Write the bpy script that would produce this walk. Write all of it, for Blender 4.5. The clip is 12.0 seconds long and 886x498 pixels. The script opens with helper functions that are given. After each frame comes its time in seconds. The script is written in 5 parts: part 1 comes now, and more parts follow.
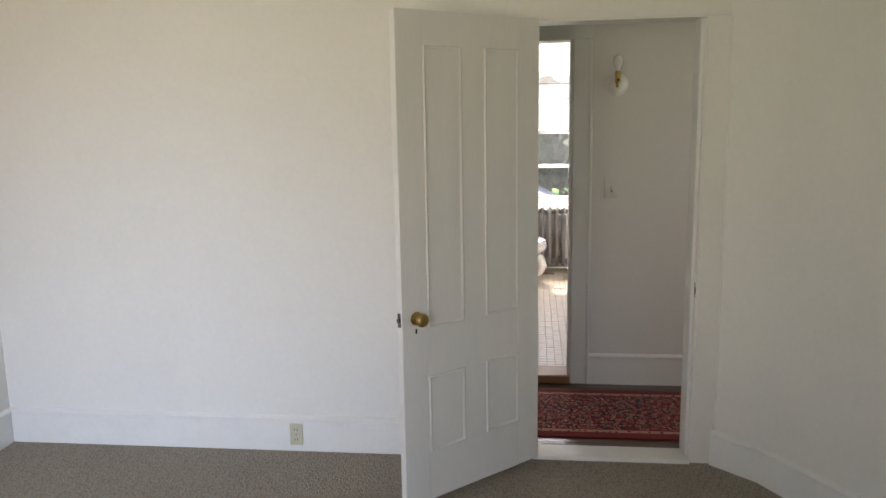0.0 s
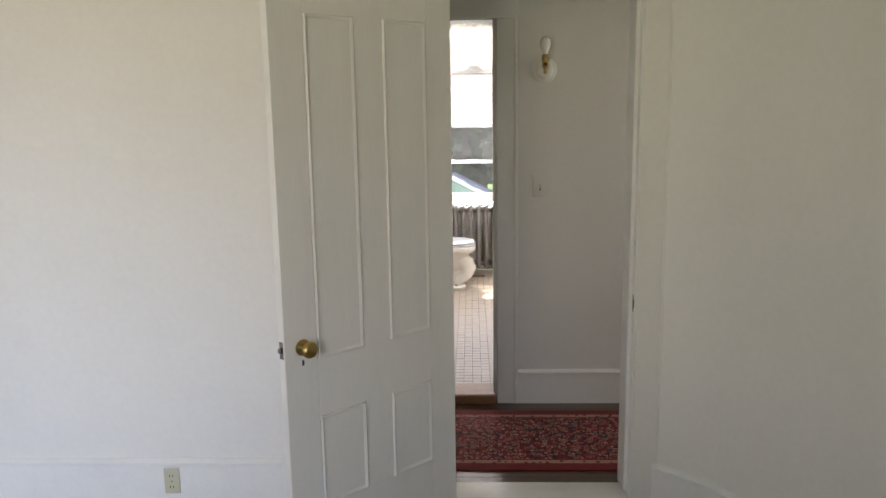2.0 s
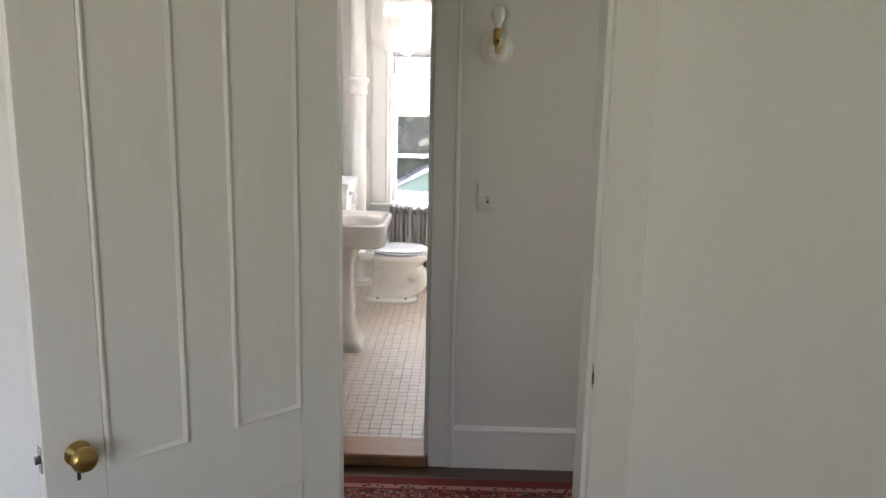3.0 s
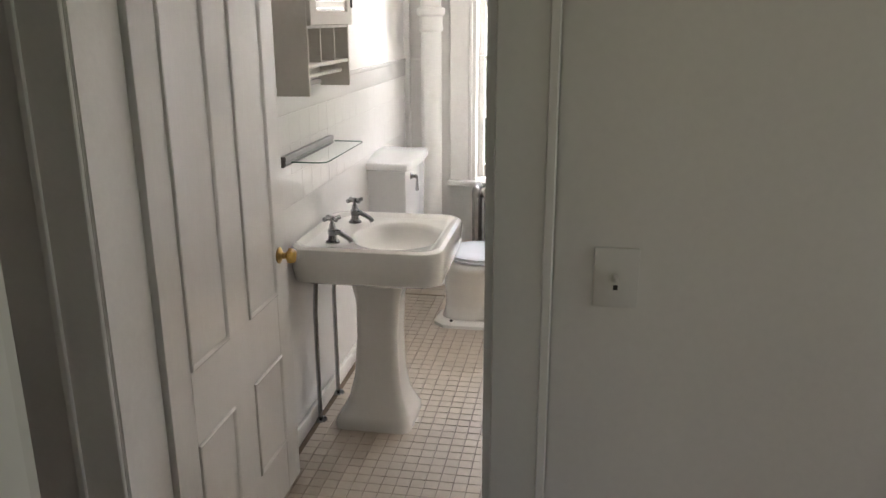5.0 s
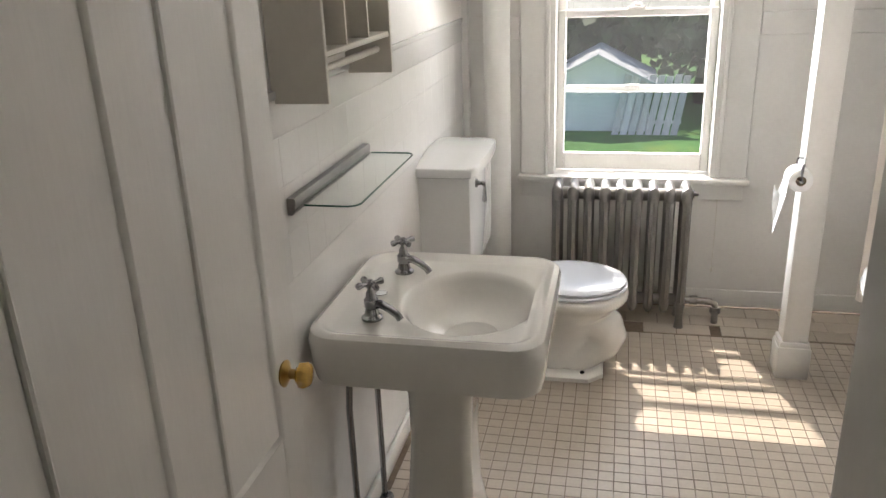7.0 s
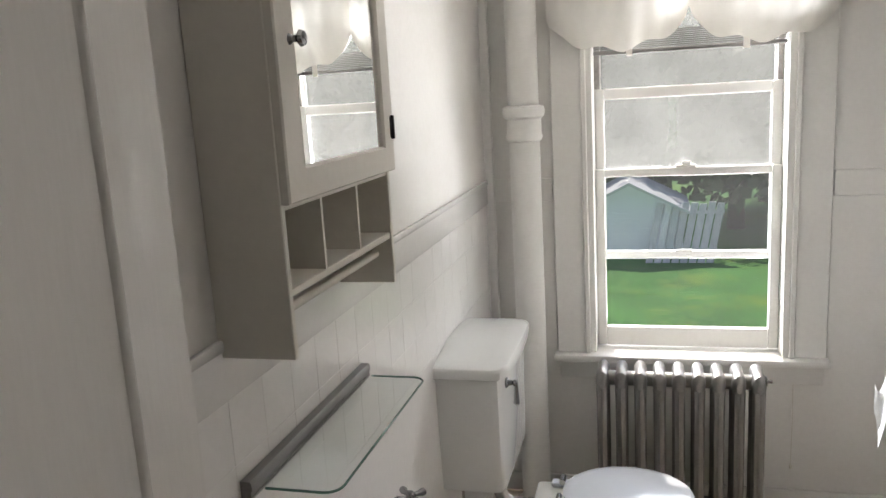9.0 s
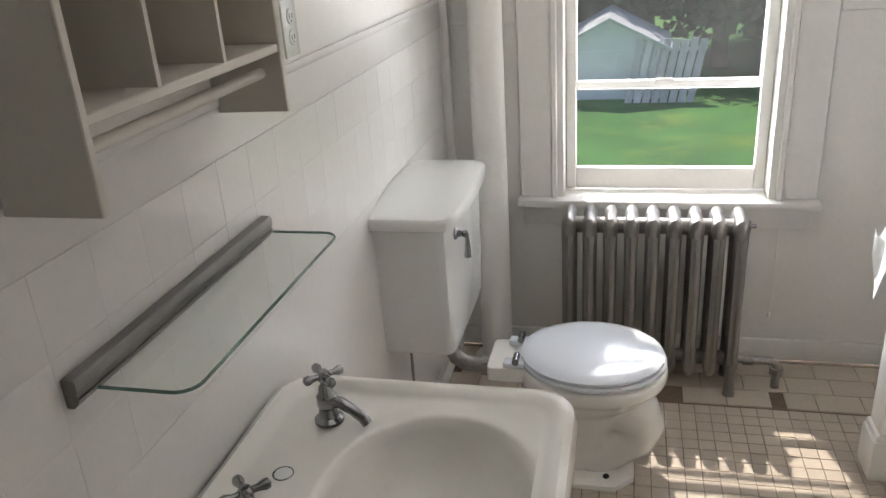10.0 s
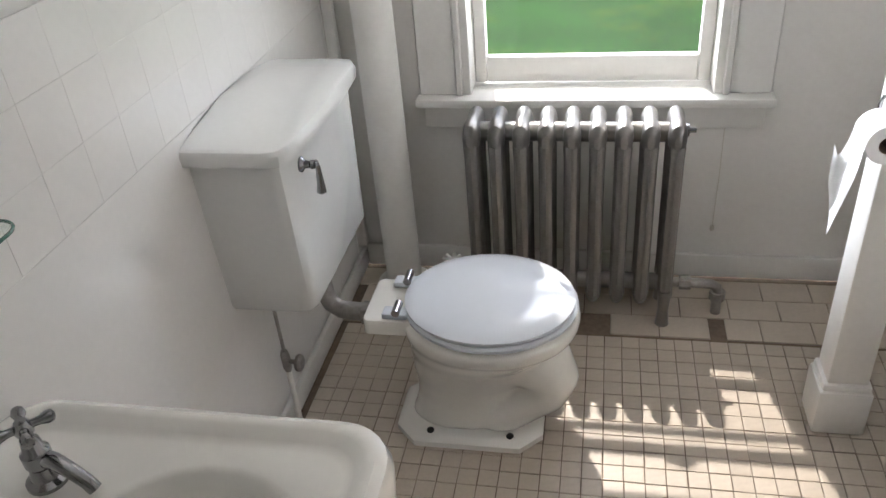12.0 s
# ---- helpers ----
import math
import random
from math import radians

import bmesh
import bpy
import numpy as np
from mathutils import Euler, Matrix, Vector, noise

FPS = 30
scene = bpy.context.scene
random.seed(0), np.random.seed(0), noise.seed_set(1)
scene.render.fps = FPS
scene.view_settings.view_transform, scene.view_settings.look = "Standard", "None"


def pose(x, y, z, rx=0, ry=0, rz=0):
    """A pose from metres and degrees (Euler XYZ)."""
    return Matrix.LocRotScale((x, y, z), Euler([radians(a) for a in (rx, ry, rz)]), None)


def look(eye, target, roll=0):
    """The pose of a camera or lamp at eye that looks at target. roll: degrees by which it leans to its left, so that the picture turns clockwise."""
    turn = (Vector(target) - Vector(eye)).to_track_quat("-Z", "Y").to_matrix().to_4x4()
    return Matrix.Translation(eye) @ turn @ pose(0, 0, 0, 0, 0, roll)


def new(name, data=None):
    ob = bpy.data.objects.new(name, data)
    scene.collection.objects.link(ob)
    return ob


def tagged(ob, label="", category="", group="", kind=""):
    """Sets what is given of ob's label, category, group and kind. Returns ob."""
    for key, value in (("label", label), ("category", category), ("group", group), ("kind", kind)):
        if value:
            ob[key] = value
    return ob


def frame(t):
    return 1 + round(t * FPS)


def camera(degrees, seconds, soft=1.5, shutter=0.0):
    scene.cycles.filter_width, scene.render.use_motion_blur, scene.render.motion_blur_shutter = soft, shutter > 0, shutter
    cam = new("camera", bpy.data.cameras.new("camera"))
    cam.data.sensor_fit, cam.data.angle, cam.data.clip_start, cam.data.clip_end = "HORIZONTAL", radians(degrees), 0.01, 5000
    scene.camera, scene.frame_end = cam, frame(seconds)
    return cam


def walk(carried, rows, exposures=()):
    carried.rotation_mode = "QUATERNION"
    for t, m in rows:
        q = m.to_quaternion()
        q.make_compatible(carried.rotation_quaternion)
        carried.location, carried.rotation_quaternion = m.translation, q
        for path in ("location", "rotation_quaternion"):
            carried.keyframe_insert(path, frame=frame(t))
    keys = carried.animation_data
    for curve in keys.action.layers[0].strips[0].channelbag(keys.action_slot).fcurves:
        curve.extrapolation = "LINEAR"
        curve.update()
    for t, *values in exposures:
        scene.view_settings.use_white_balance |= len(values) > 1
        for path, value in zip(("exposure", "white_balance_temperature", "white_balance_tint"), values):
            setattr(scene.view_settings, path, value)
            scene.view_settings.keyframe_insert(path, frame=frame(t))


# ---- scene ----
cam = camera(59.0, 12.0)
PATH = [
    (0, (-0.245, -4.907, 1.686), (-0.474, -2.951, 1.336), -1.0),
    (0.5, (-0.262, -4.924, 1.682), (-0.557, -2.967, 1.397), -1.5),
    (1, (-0.225, -4.867, 1.668), (-0.518, -2.91, 1.376), -1.6),
    (1.5, (-0.183, -4.706, 1.649), (-0.383, -2.744, 1.315), -1.1),
    (2, (-0.147, -4.346, 1.642), (-0.221, -2.381, 1.28), -0.9),
    (2.5, (-0.056, -3.888, 1.625), (-0.07, -1.921, 1.261), -0.8),
    (3, (0.1, -3.401, 1.637), (0.065, -1.441, 1.244), 1.2),
    (3.2, (0.123, -3.186, 1.607), (0.071, -1.231, 1.188), 1.3),
    (4.8, (0.143, -1.686, 1.654), (-0.179, 0.201, 1.073), -0.4),
    (5, (0.14, -1.535, 1.678), (-0.183, 0.356, 1.113), -0.2),
    (5.5, (0.123, -1.164, 1.725), (-0.334, 0.732, 1.285), 0.2),
    (6, (0.023, -0.935, 1.761), (-0.465, 0.955, 1.325), -0.5),
    (6.5, (-0.109, -0.715, 1.734), (-0.506, 1.155, 1.147), -1.4),
    (6.7, (-0.14, -0.598, 1.694), (-0.567, 1.229, 1.004), -1.8),
    (8.3, (-0.338, 0.022, 1.772), (-0.683, 1.898, 1.172), -4.7),
    (8.5, (-0.315, 0.072, 1.807), (-0.752, 1.969, 1.349), -4.5),
    (9, (-0.27, 0.116, 1.805), (-0.778, 2.012, 1.419), -3.3),
    (9.5, (-0.274, 0.288, 1.696), (-0.781, 2.127, 1.093), -3.4),
    (10, (-0.256, 0.493, 1.682), (-0.706, 2.285, 0.917), -3.9),
    (10.5, (-0.13, 0.756, 1.64), (-0.635, 2.484, 0.769), -4.4),
    (11, (-0.002, 0.964, 1.598), (-0.641, 2.572, 0.595), -7.4),
    (11.5, (-0.003, 1.026, 1.589), (-0.575, 2.608, 0.506), -7.7),
    (12, (-0.08, 1.047, 1.613), (-0.463, 2.692, 0.542), -5.2),
]
walk(cam, [(t, look(eye, target, roll)) for t, eye, target, roll in PATH], [(0, 1.08, 6800, 18), (2.4, 1.08, 6750, 18), (3.2, 1.1, 6400, 18), (4.8, 0.65, 6600, 16), (6.5, 0.38, 6750, 14), (8.4, -0.2, 6600, 13), (10, -0.1, 6500, 13), (12, -0.12, 6300, 13)])

# world, sun, added daylight fill lamps
SUN = Vector((-0.29, 1.0, 1.52))
world = bpy.data.worlds.new("world")
scene.world = world
world.use_nodes = True
wn = world.node_tree
bg = wn.nodes["Background"]
sky = wn.nodes.new("ShaderNodeTexSky")
sky.sky_type, sky.sun_disc = "NISHITA", False
sky.sun_elevation = math.atan2(SUN.z, math.hypot(SUN.x, SUN.y))
sky.sun_rotation = math.atan2(SUN.x, SUN.y)
wn.links.new(sky.outputs[0], bg.inputs[0])
bg.inputs[1].default_value = 0.15
sun = new("sun", bpy.data.lights.new("sun", "SUN"))
sun.data.energy, sun.data.angle, sun.data.color = 5.0, radians(0.6), (1, 0.93, 0.82)
sun.matrix_basis = look((0, 0, 0), -SUN)


def fill_light(name, at, to, w, h, power, color=(0.92, 0.96, 1.0), spread=180):
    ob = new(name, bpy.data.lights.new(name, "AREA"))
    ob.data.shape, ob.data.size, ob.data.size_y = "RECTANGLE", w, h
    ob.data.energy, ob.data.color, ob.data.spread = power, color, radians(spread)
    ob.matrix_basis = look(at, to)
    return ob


# lamps added outside, out of view, filling in for sky and lawn light
fill_light("sky_fill_bathroom", (2.9, 6.6, 2.3), (-0.6, 2.0, 1.1), 1.6, 3.6, 160)
fill_light("sky_fill_bathroom", (-2.35, 7.0, 2.3), (0.4, 1.0, 1.1), 1.8, 3.6, 1650)
fill_light("sky_fill_bathroom", (1.0, 7.2, 4.3), (-0.6, 0.8, 1.1), 3.0, 2.0, 220)
fill_light("lawn_fill_bathroom", (0.3, 5.6, -0.75), (-0.3, 0.5, 1.9), 2.6, 0.8, 950, (0.98, 0.99, 1.0))
# lamp added at the unseen east end to brighten the hall
fill_light("hall_fill", (2.42, -0.58, 1.45), (0, -0.58, 1.2), 0.7, 1.2, 3.2, (1.0, 0.97, 0.92))
# tinted lamps added at the unseen bedroom windows, standing in for sky and lawn
fill_light("sky_fill_bedroom", (-3.12, -3.65, 1.4), (0, -3.2, 0.9), 1.35, 1.3, 4.5, (0.9, 0.95, 1.0))
fill_light("sky_fill_bedroom", (-1.6, -6.55, 1.4), (-2.4, -1.3, -0.2), 1.5, 1.4, 6.2, (0.5, 0.7, 1.0), 50)
fill_light("lawn_fill_bedroom", (-1.6, -6.54, 1.4), (-2.0, -1.3, 3.4), 1.5, 1.4, 11.5, (1.0, 0.88, 0.7), 95)


# ---- materials ----
def material(name, base, rough=0.5, metal=0.0, spread=0.06, scale=3.0, grain=60.0, bump=0.1, bump_scale=None, each=0.0, coat=0.0, stretch=(1, 1, 1), dirt_or_sun=None, dirt_or_sun_amount=0.0, dirt_or_sun_scale=2.0):
    m = bpy.data.materials.new(name)
    m.use_nodes = True
    n, l = m.node_tree.nodes, m.node_tree.links
    b = n["Principled BSDF"]
    b.inputs["Roughness"].default_value, b.inputs["Metallic"].default_value = rough, metal
    b.inputs["Coat Weight"].default_value = coat
    co = n.new("ShaderNodeTexCoord")
    mp = n.new("ShaderNodeMapping")
    mp.inputs["Scale"].default_value = stretch
    l.new(co.outputs["Object"], mp.inputs[0])
    big, fine = n.new("ShaderNodeTexNoise"), n.new("ShaderNodeTexNoise")
    big.inputs["Scale"].default_value, fine.inputs["Scale"].default_value = scale, grain
    big.inputs["Detail"].default_value = 5
    for t in (big, fine):
        l.new(mp.outputs[0], t.inputs["Vector"])
    add = n.new("ShaderNodeMath")
    add.operation = "ADD"
    l.new(big.outputs[0], add.inputs[0]), l.new(fine.outputs[0], add.inputs[1])
    val = n.new("ShaderNodeMapRange")
    val.inputs[1].default_value, val.inputs[2].default_value = 0.6, 1.4
    val.inputs[3].default_value, val.inputs[4].default_value = 1 - spread, 1 + spread
    l.new(add.outputs[0], val.inputs[0])
    hsv = n.new("ShaderNodeHueSaturation")
    hsv.inputs["Color"].default_value = (*base, 1)
    last = val.outputs[0]
    if each:
        info, r = n.new("ShaderNodeObjectInfo"), n.new("ShaderNodeMapRange")
        r.inputs[3].default_value, r.inputs[4].default_value = 1 - each, 1 + each
        l.new(info.outputs["Random"], r.inputs[0])
        mul = n.new("ShaderNodeMath")
        mul.operation = "MULTIPLY"
        l.new(last, mul.inputs[0]), l.new(r.outputs[0], mul.inputs[1])
        last = mul.outputs[0]
    l.new(last, hsv.inputs["Value"])
    colour = hsv.outputs[0]
    if dirt_or_sun:
        d, ramp, mix = n.new("ShaderNodeTexNoise"), n.new("ShaderNodeMapRange"), n.new("ShaderNodeMix")
        d.inputs["Scale"].default_value, d.inputs["Detail"].default_value, d.inputs["Roughness"].default_value = dirt_or_sun_scale, 8, 0.7
        l.new(co.outputs["Object"], d.inputs["Vector"])
        ramp.inputs[1].default_value, ramp.inputs[2].default_value, ramp.inputs[4].default_value = 0.5, 0.72, dirt_or_sun_amount
        l.new(d.outputs[0], ramp.inputs[0])
        mix.data_type = "RGBA"
        l.new(ramp.outputs[0], mix.inputs[0]), l.new(colour, mix.inputs[6])
        mix.inputs[7].default_value = (*dirt_or_sun, 1)
        colour = mix.outputs[2]
    l.new(colour, b.inputs["Base Color"])
    if bump:
        bp = n.new("ShaderNodeBump")
        bp.inputs["Strength"].default_value, bp.inputs["Distance"].default_value = bump, 0.004
        src = fine
        if bump_scale:
            src = n.new("ShaderNodeTexNoise")
            src.inputs["Scale"].default_value, src.inputs["Detail"].default_value = bump_scale, 4
            l.new(mp.outputs[0], src.inputs["Vector"])
        l.new(src.outputs[0], bp.inputs["Height"]), l.new(bp.outputs[0], b.inputs["Normal"])
    return m


PLASTER = material("plaster", (0.78, 0.755, 0.71), 0.7, spread=0.03, scale=1.2, grain=40, bump=0.25, bump_scale=14, dirt_or_sun=(0.6, 0.57, 0.52), dirt_or_sun_amount=0.15)
HALL_PAINT = material("hall_paint", (0.66, 0.635, 0.60), 0.55, spread=0.03, scale=1.5, bump=0.2, bump_scale=30)
BATH_PAINT = material("bathroom_paint", (0.82, 0.80, 0.765), 0.4, spread=0.03, bump=0.2, bump_scale=16, dirt_or_sun=(0.62, 0.58, 0.5), dirt_or_sun_amount=0.2)
TRIM = material("trim_paint", (0.8, 0.785, 0.75), 0.35, spread=0.03, scale=4, bump=0.2, bump_scale=25, dirt_or_sun=(0.6, 0.56, 0.5), dirt_or_sun_amount=0.2, dirt_or_sun_scale=5)
HALL_TRIM = material("hall_trim_paint", (0.73, 0.71, 0.67), 0.4, spread=0.03, bump=0.2, bump_scale=25)
DOOR = material("door_paint", (0.79, 0.775, 0.745), 0.24, spread=0.03, scale=3, grain=30, bump=0.1, bump_scale=18, stretch=(5, 5, 0.6), coat=0.2)
CABINET = material("cabinet_paint", (0.70, 0.665, 0.60), 0.4, spread=0.03, bump=0.15, bump_scale=30)
WALL_TILE = material("painted_tile", (0.81, 0.795, 0.77), 0.24, spread=0.02, scale=2, bump=0.2, bump_scale=22, each=0.006, coat=0.15)
GROUT_PAINT = material("painted_joint", (0.76, 0.74, 0.70), 0.4, spread=0.04, bump=0.2)
TILE = material("floor_tile", (0.52, 0.45, 0.37), 0.38, spread=0.08, scale=9, grain=80, bump=0.08, each=0.07, dirt_or_sun=(0.42, 0.35, 0.27), dirt_or_sun_amount=0.45, dirt_or_sun_scale=5)
GROUT = material("grout", (0.17, 0.125, 0.09), 0.9, spread=0.3, bump=0.3)
PORCELAIN = material("porcelain", (0.78, 0.76, 0.71), 0.12, spread=0.02, scale=4, bump=0.0, coat=0.6)
CHINA = material("white_china", (0.76, 0.765, 0.75), 0.14, spread=0.02, bump=0.0, coat=0.5)
SEAT = material("seat_plastic", (0.64, 0.67, 0.72), 0.12, spread=0.01, bump=0.0, coat=0.4)
CHROME = material("chrome", (0.30, 0.30, 0.31), 0.14, 1.0, spread=0.1, scale=30, bump=0.05)
STEEL = material("brushed_steel", (0.24, 0.23, 0.225), 0.35, 1.0, spread=0.15, scale=20, grain=200, bump=0.05, stretch=(1, 0.1, 1))
PIPE = material("old_pipe", (0.35, 0.33, 0.31), 0.45, 0.8, spread=0.3, scale=18, bump=0.2, dirt_or_sun=(0.16, 0.12, 0.09), dirt_or_sun_amount=0.7, dirt_or_sun_scale=12)
SILVER = material("silver_paint", (0.25, 0.24, 0.23), 0.36, 0.7, spread=0.12, scale=14, grain=120, bump=0.25, bump_scale=60, dirt_or_sun=(0.25, 0.22, 0.19), dirt_or_sun_amount=0.5, dirt_or_sun_scale=8)
BRASS = material("brass", (0.48, 0.33, 0.12), 0.28, 1.0, spread=0.15, scale=25, bump=0.05, dirt_or_sun=(0.25, 0.17, 0.06), dirt_or_sun_amount=0.5, dirt_or_sun_scale=20)
REDCAP = material("red_rubber", (0.16, 0.05, 0.045), 0.6, spread=0.2, bump=0)
RUST = material("rust", (0.28, 0.17, 0.04), 0.5, spread=0.4, scale=40, bump=0)
IRON = material("black_iron", (0.03, 0.028, 0.025), 0.5, 0.6, bump=0.1)
OUTLET = material("outlet_plastic", (0.55, 0.52, 0.38), 0.35, spread=0.02, bump=0)
DARK = material("dark_slot", (0.02, 0.018, 0.015), 0.7, bump=0)
SWITCH = material("switch_paint", (0.62, 0.60, 0.565), 0.35, spread=0.02, bump=0.05)
WOOD = material("dark_floorboard", (0.075, 0.035, 0.02), 0.3, spread=0.3, scale=5, grain=40, bump=0.12, stretch=(0.4, 6, 6), coat=0.3, each=0.15)
OAK = material("threshold_wood", (0.30, 0.16, 0.075), 0.4, spread=0.25, scale=6, grain=40, bump=0.15, stretch=(0.5, 8, 8))
PAPER = material("tissue_paper", (0.86, 0.86, 0.86), 0.9, spread=0.02, bump=0.15, bump_scale=120)
CARD = material("cardboard", (0.30, 0.22, 0.14), 0.9, bump=0.1)
CLOTH = material("curtain_cloth", (0.80, 0.74, 0.68), 0.85, spread=0.04, bump=0.25, bump_scale=90)
# the yellow-green blotches paint sunlit patches into the lawn's colour
GRASS = material("lawn", (0.05, 0.175, 0.03), 0.9, spread=0.45, scale=0.6, grain=9, bump=0.6, bump_scale=12, dirt_or_sun=(0.24, 0.33, 0.045), dirt_or_sun_amount=0.8, dirt_or_sun_scale=0.35)
LEAF = material("leaves", (0.055, 0.10, 0.035), 0.6, spread=0.4, scale=1.2, grain=6, bump=0)
BARK = material("bark", (0.09, 0.07, 0.05), 0.9, spread=0.4, scale=4, bump=0.5)
SHED_WHITE = material("shed_boards", (0.84, 0.88, 0.93), 0.6, spread=0.08, scale=2, bump=0.1)
SHED_ROOF = material("shed_roof", (0.60, 0.62, 0.65), 0.7, spread=0.15, scale=3, bump=0.2)
FENCE = material("weathered_boards", (0.62, 0.61, 0.62), 0.85, spread=0.25, scale=3, stretch=(5, 5, 0.5), each=0.2, bump=0.3)
SIDING = material("house_siding", (0.6, 0.58, 0.54), 0.6, spread=0.06, bump=0.1)


def glass(name, tint=(1, 1, 1), haze=0.0, haze_colour=(0.5, 0.5, 0.48), gloss=0.06):
    m = bpy.data.materials.new(name)
    m.use_nodes = True
    n, l = m.node_tree.nodes, m.node_tree.links
    n.remove(n["Principled BSDF"])
    clear, shine, mix = n.new("ShaderNodeBsdfTransparent"), n.new("ShaderNodeBsdfGlossy"), n.new("ShaderNodeMixShader")
    clear.inputs[0].default_value = (*tint, 1)
    shine.inputs["Roughness"].default_value = 0.03
    mix.inputs[0].default_value = gloss
    l.new(clear.outputs[0], mix.inputs[1]), l.new(shine.outputs[0], mix.inputs[2])
    out = mix.outputs[0]
    if haze:
        tex, rng, dif, mix2 = n.new("ShaderNodeTexNoise"), n.new("ShaderNodeMapRange"), n.new("ShaderNodeBsdfTranslucent"), n.new("ShaderNodeMixShader")
        co = n.new("ShaderNodeTexCoord")
        l.new(co.outputs["Object"], tex.inputs["Vector"])
        tex.inputs["Scale"].default_value, tex.inputs["Detail"].default_value = 4, 6
        rng.inputs[1].default_value, rng.inputs[2].default_value = 0.3, 0.7
        rng.inputs[3].default_value, rng.inputs[4].default_value = haze * 0.75, min(1, haze * 1.25)
        l.new(tex.outputs[0], rng.inputs[0])
        dif.inputs[0].default_value = (*haze_colour, 1)
        l.new(rng.outputs[0], mix2.inputs[0]), l.new(out, mix2.inputs[1]), l.new(dif.outputs[0], mix2.inputs[2])
        out = mix2.outputs[0]
    l.new(out, n["Material Output"].inputs[0])
    return m


PANE = glass("window_glass", haze=0.004, gloss=0.04)
SCREEN = glass("insect_screen", (0.75, 0.75, 0.74), haze=0.3, haze_colour=(0.10, 0.098, 0.09))
SHELF_GLASS = glass("shelf_glass", (0.965, 0.985, 0.975))
SHELF_EDGE = material("glass_edge", (0.07, 0.15, 0.125), 0.1, bump=0, coat=0.5)
AMBER = material("amber_glass_knob", (0.62, 0.36, 0.07), 0.08, spread=0.2, scale=30, bump=0, coat=0.8)
FROSTED = material("globe_glass", (0.74, 0.72, 0.68), 0.12, spread=0.03, bump=0, coat=0.6)
MIRROR = material("mirror", (0.9, 0.91, 0.9), 0.01, 1.0, spread=0.0, bump=0)


def sheer(name):
    m = material(name, (0.78, 0.755, 0.71), 0.9, spread=0.03, bump=0.3, bump_scale=80)
    n, l = m.node_tree.nodes, m.node_tree.links
    tr, mix = n.new("ShaderNodeBsdfTranslucent"), n.new("ShaderNodeMixShader")
    tr.inputs[0].default_value = (0.6, 0.58, 0.54, 1)
    mix.inputs[0].default_value = 0.4
    l.new(n["Principled BSDF"].outputs[0], mix.inputs[1]), l.new(tr.outputs[0], mix.inputs[2])
    l.new(mix.outputs[0], n["Material Output"].inputs[0])
    return m


SHEER = sheer("sheer_fabric")


def carpet_material():
    m = material("carpet", (0.37, 0.32, 0.265), 0.95, spread=0.1, scale=2, bump=0)
    n, l = m.node_tree.nodes, m.node_tree.links
    b = n["Principled BSDF"]
    co = n.new("ShaderNodeTexCoord")
    mp = n.new("ShaderNodeMapping")
    mp.inputs["Scale"].default_value = (1.0, 0.55, 1)
    mp.inputs["Rotation"].default_value = (0, 0, radians(35))
    vo = n.new("ShaderNodeTexVoronoi")
    vo.inputs["Scale"].default_value = 125
    l.new(co.outputs["Object"], mp.inputs[0]), l.new(mp.outputs[0], vo.inputs["Vector"])
    bp = n.new("ShaderNodeBump")
    bp.invert = True
    bp.inputs["Strength"].default_value, bp.inputs["Distance"].default_value = 0.9, 0.008
    l.new(vo.outputs["Distance"], bp.inputs["Height"]), l.new(bp.outputs[0], b.inputs["Normal"])
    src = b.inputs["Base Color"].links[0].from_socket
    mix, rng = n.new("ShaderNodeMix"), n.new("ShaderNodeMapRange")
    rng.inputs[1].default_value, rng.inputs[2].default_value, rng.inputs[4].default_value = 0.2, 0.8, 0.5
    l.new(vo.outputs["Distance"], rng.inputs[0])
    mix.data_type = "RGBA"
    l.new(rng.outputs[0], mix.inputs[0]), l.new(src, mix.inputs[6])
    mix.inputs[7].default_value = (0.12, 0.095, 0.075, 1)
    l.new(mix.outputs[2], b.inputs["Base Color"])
    return m


CARPET = carpet_material()


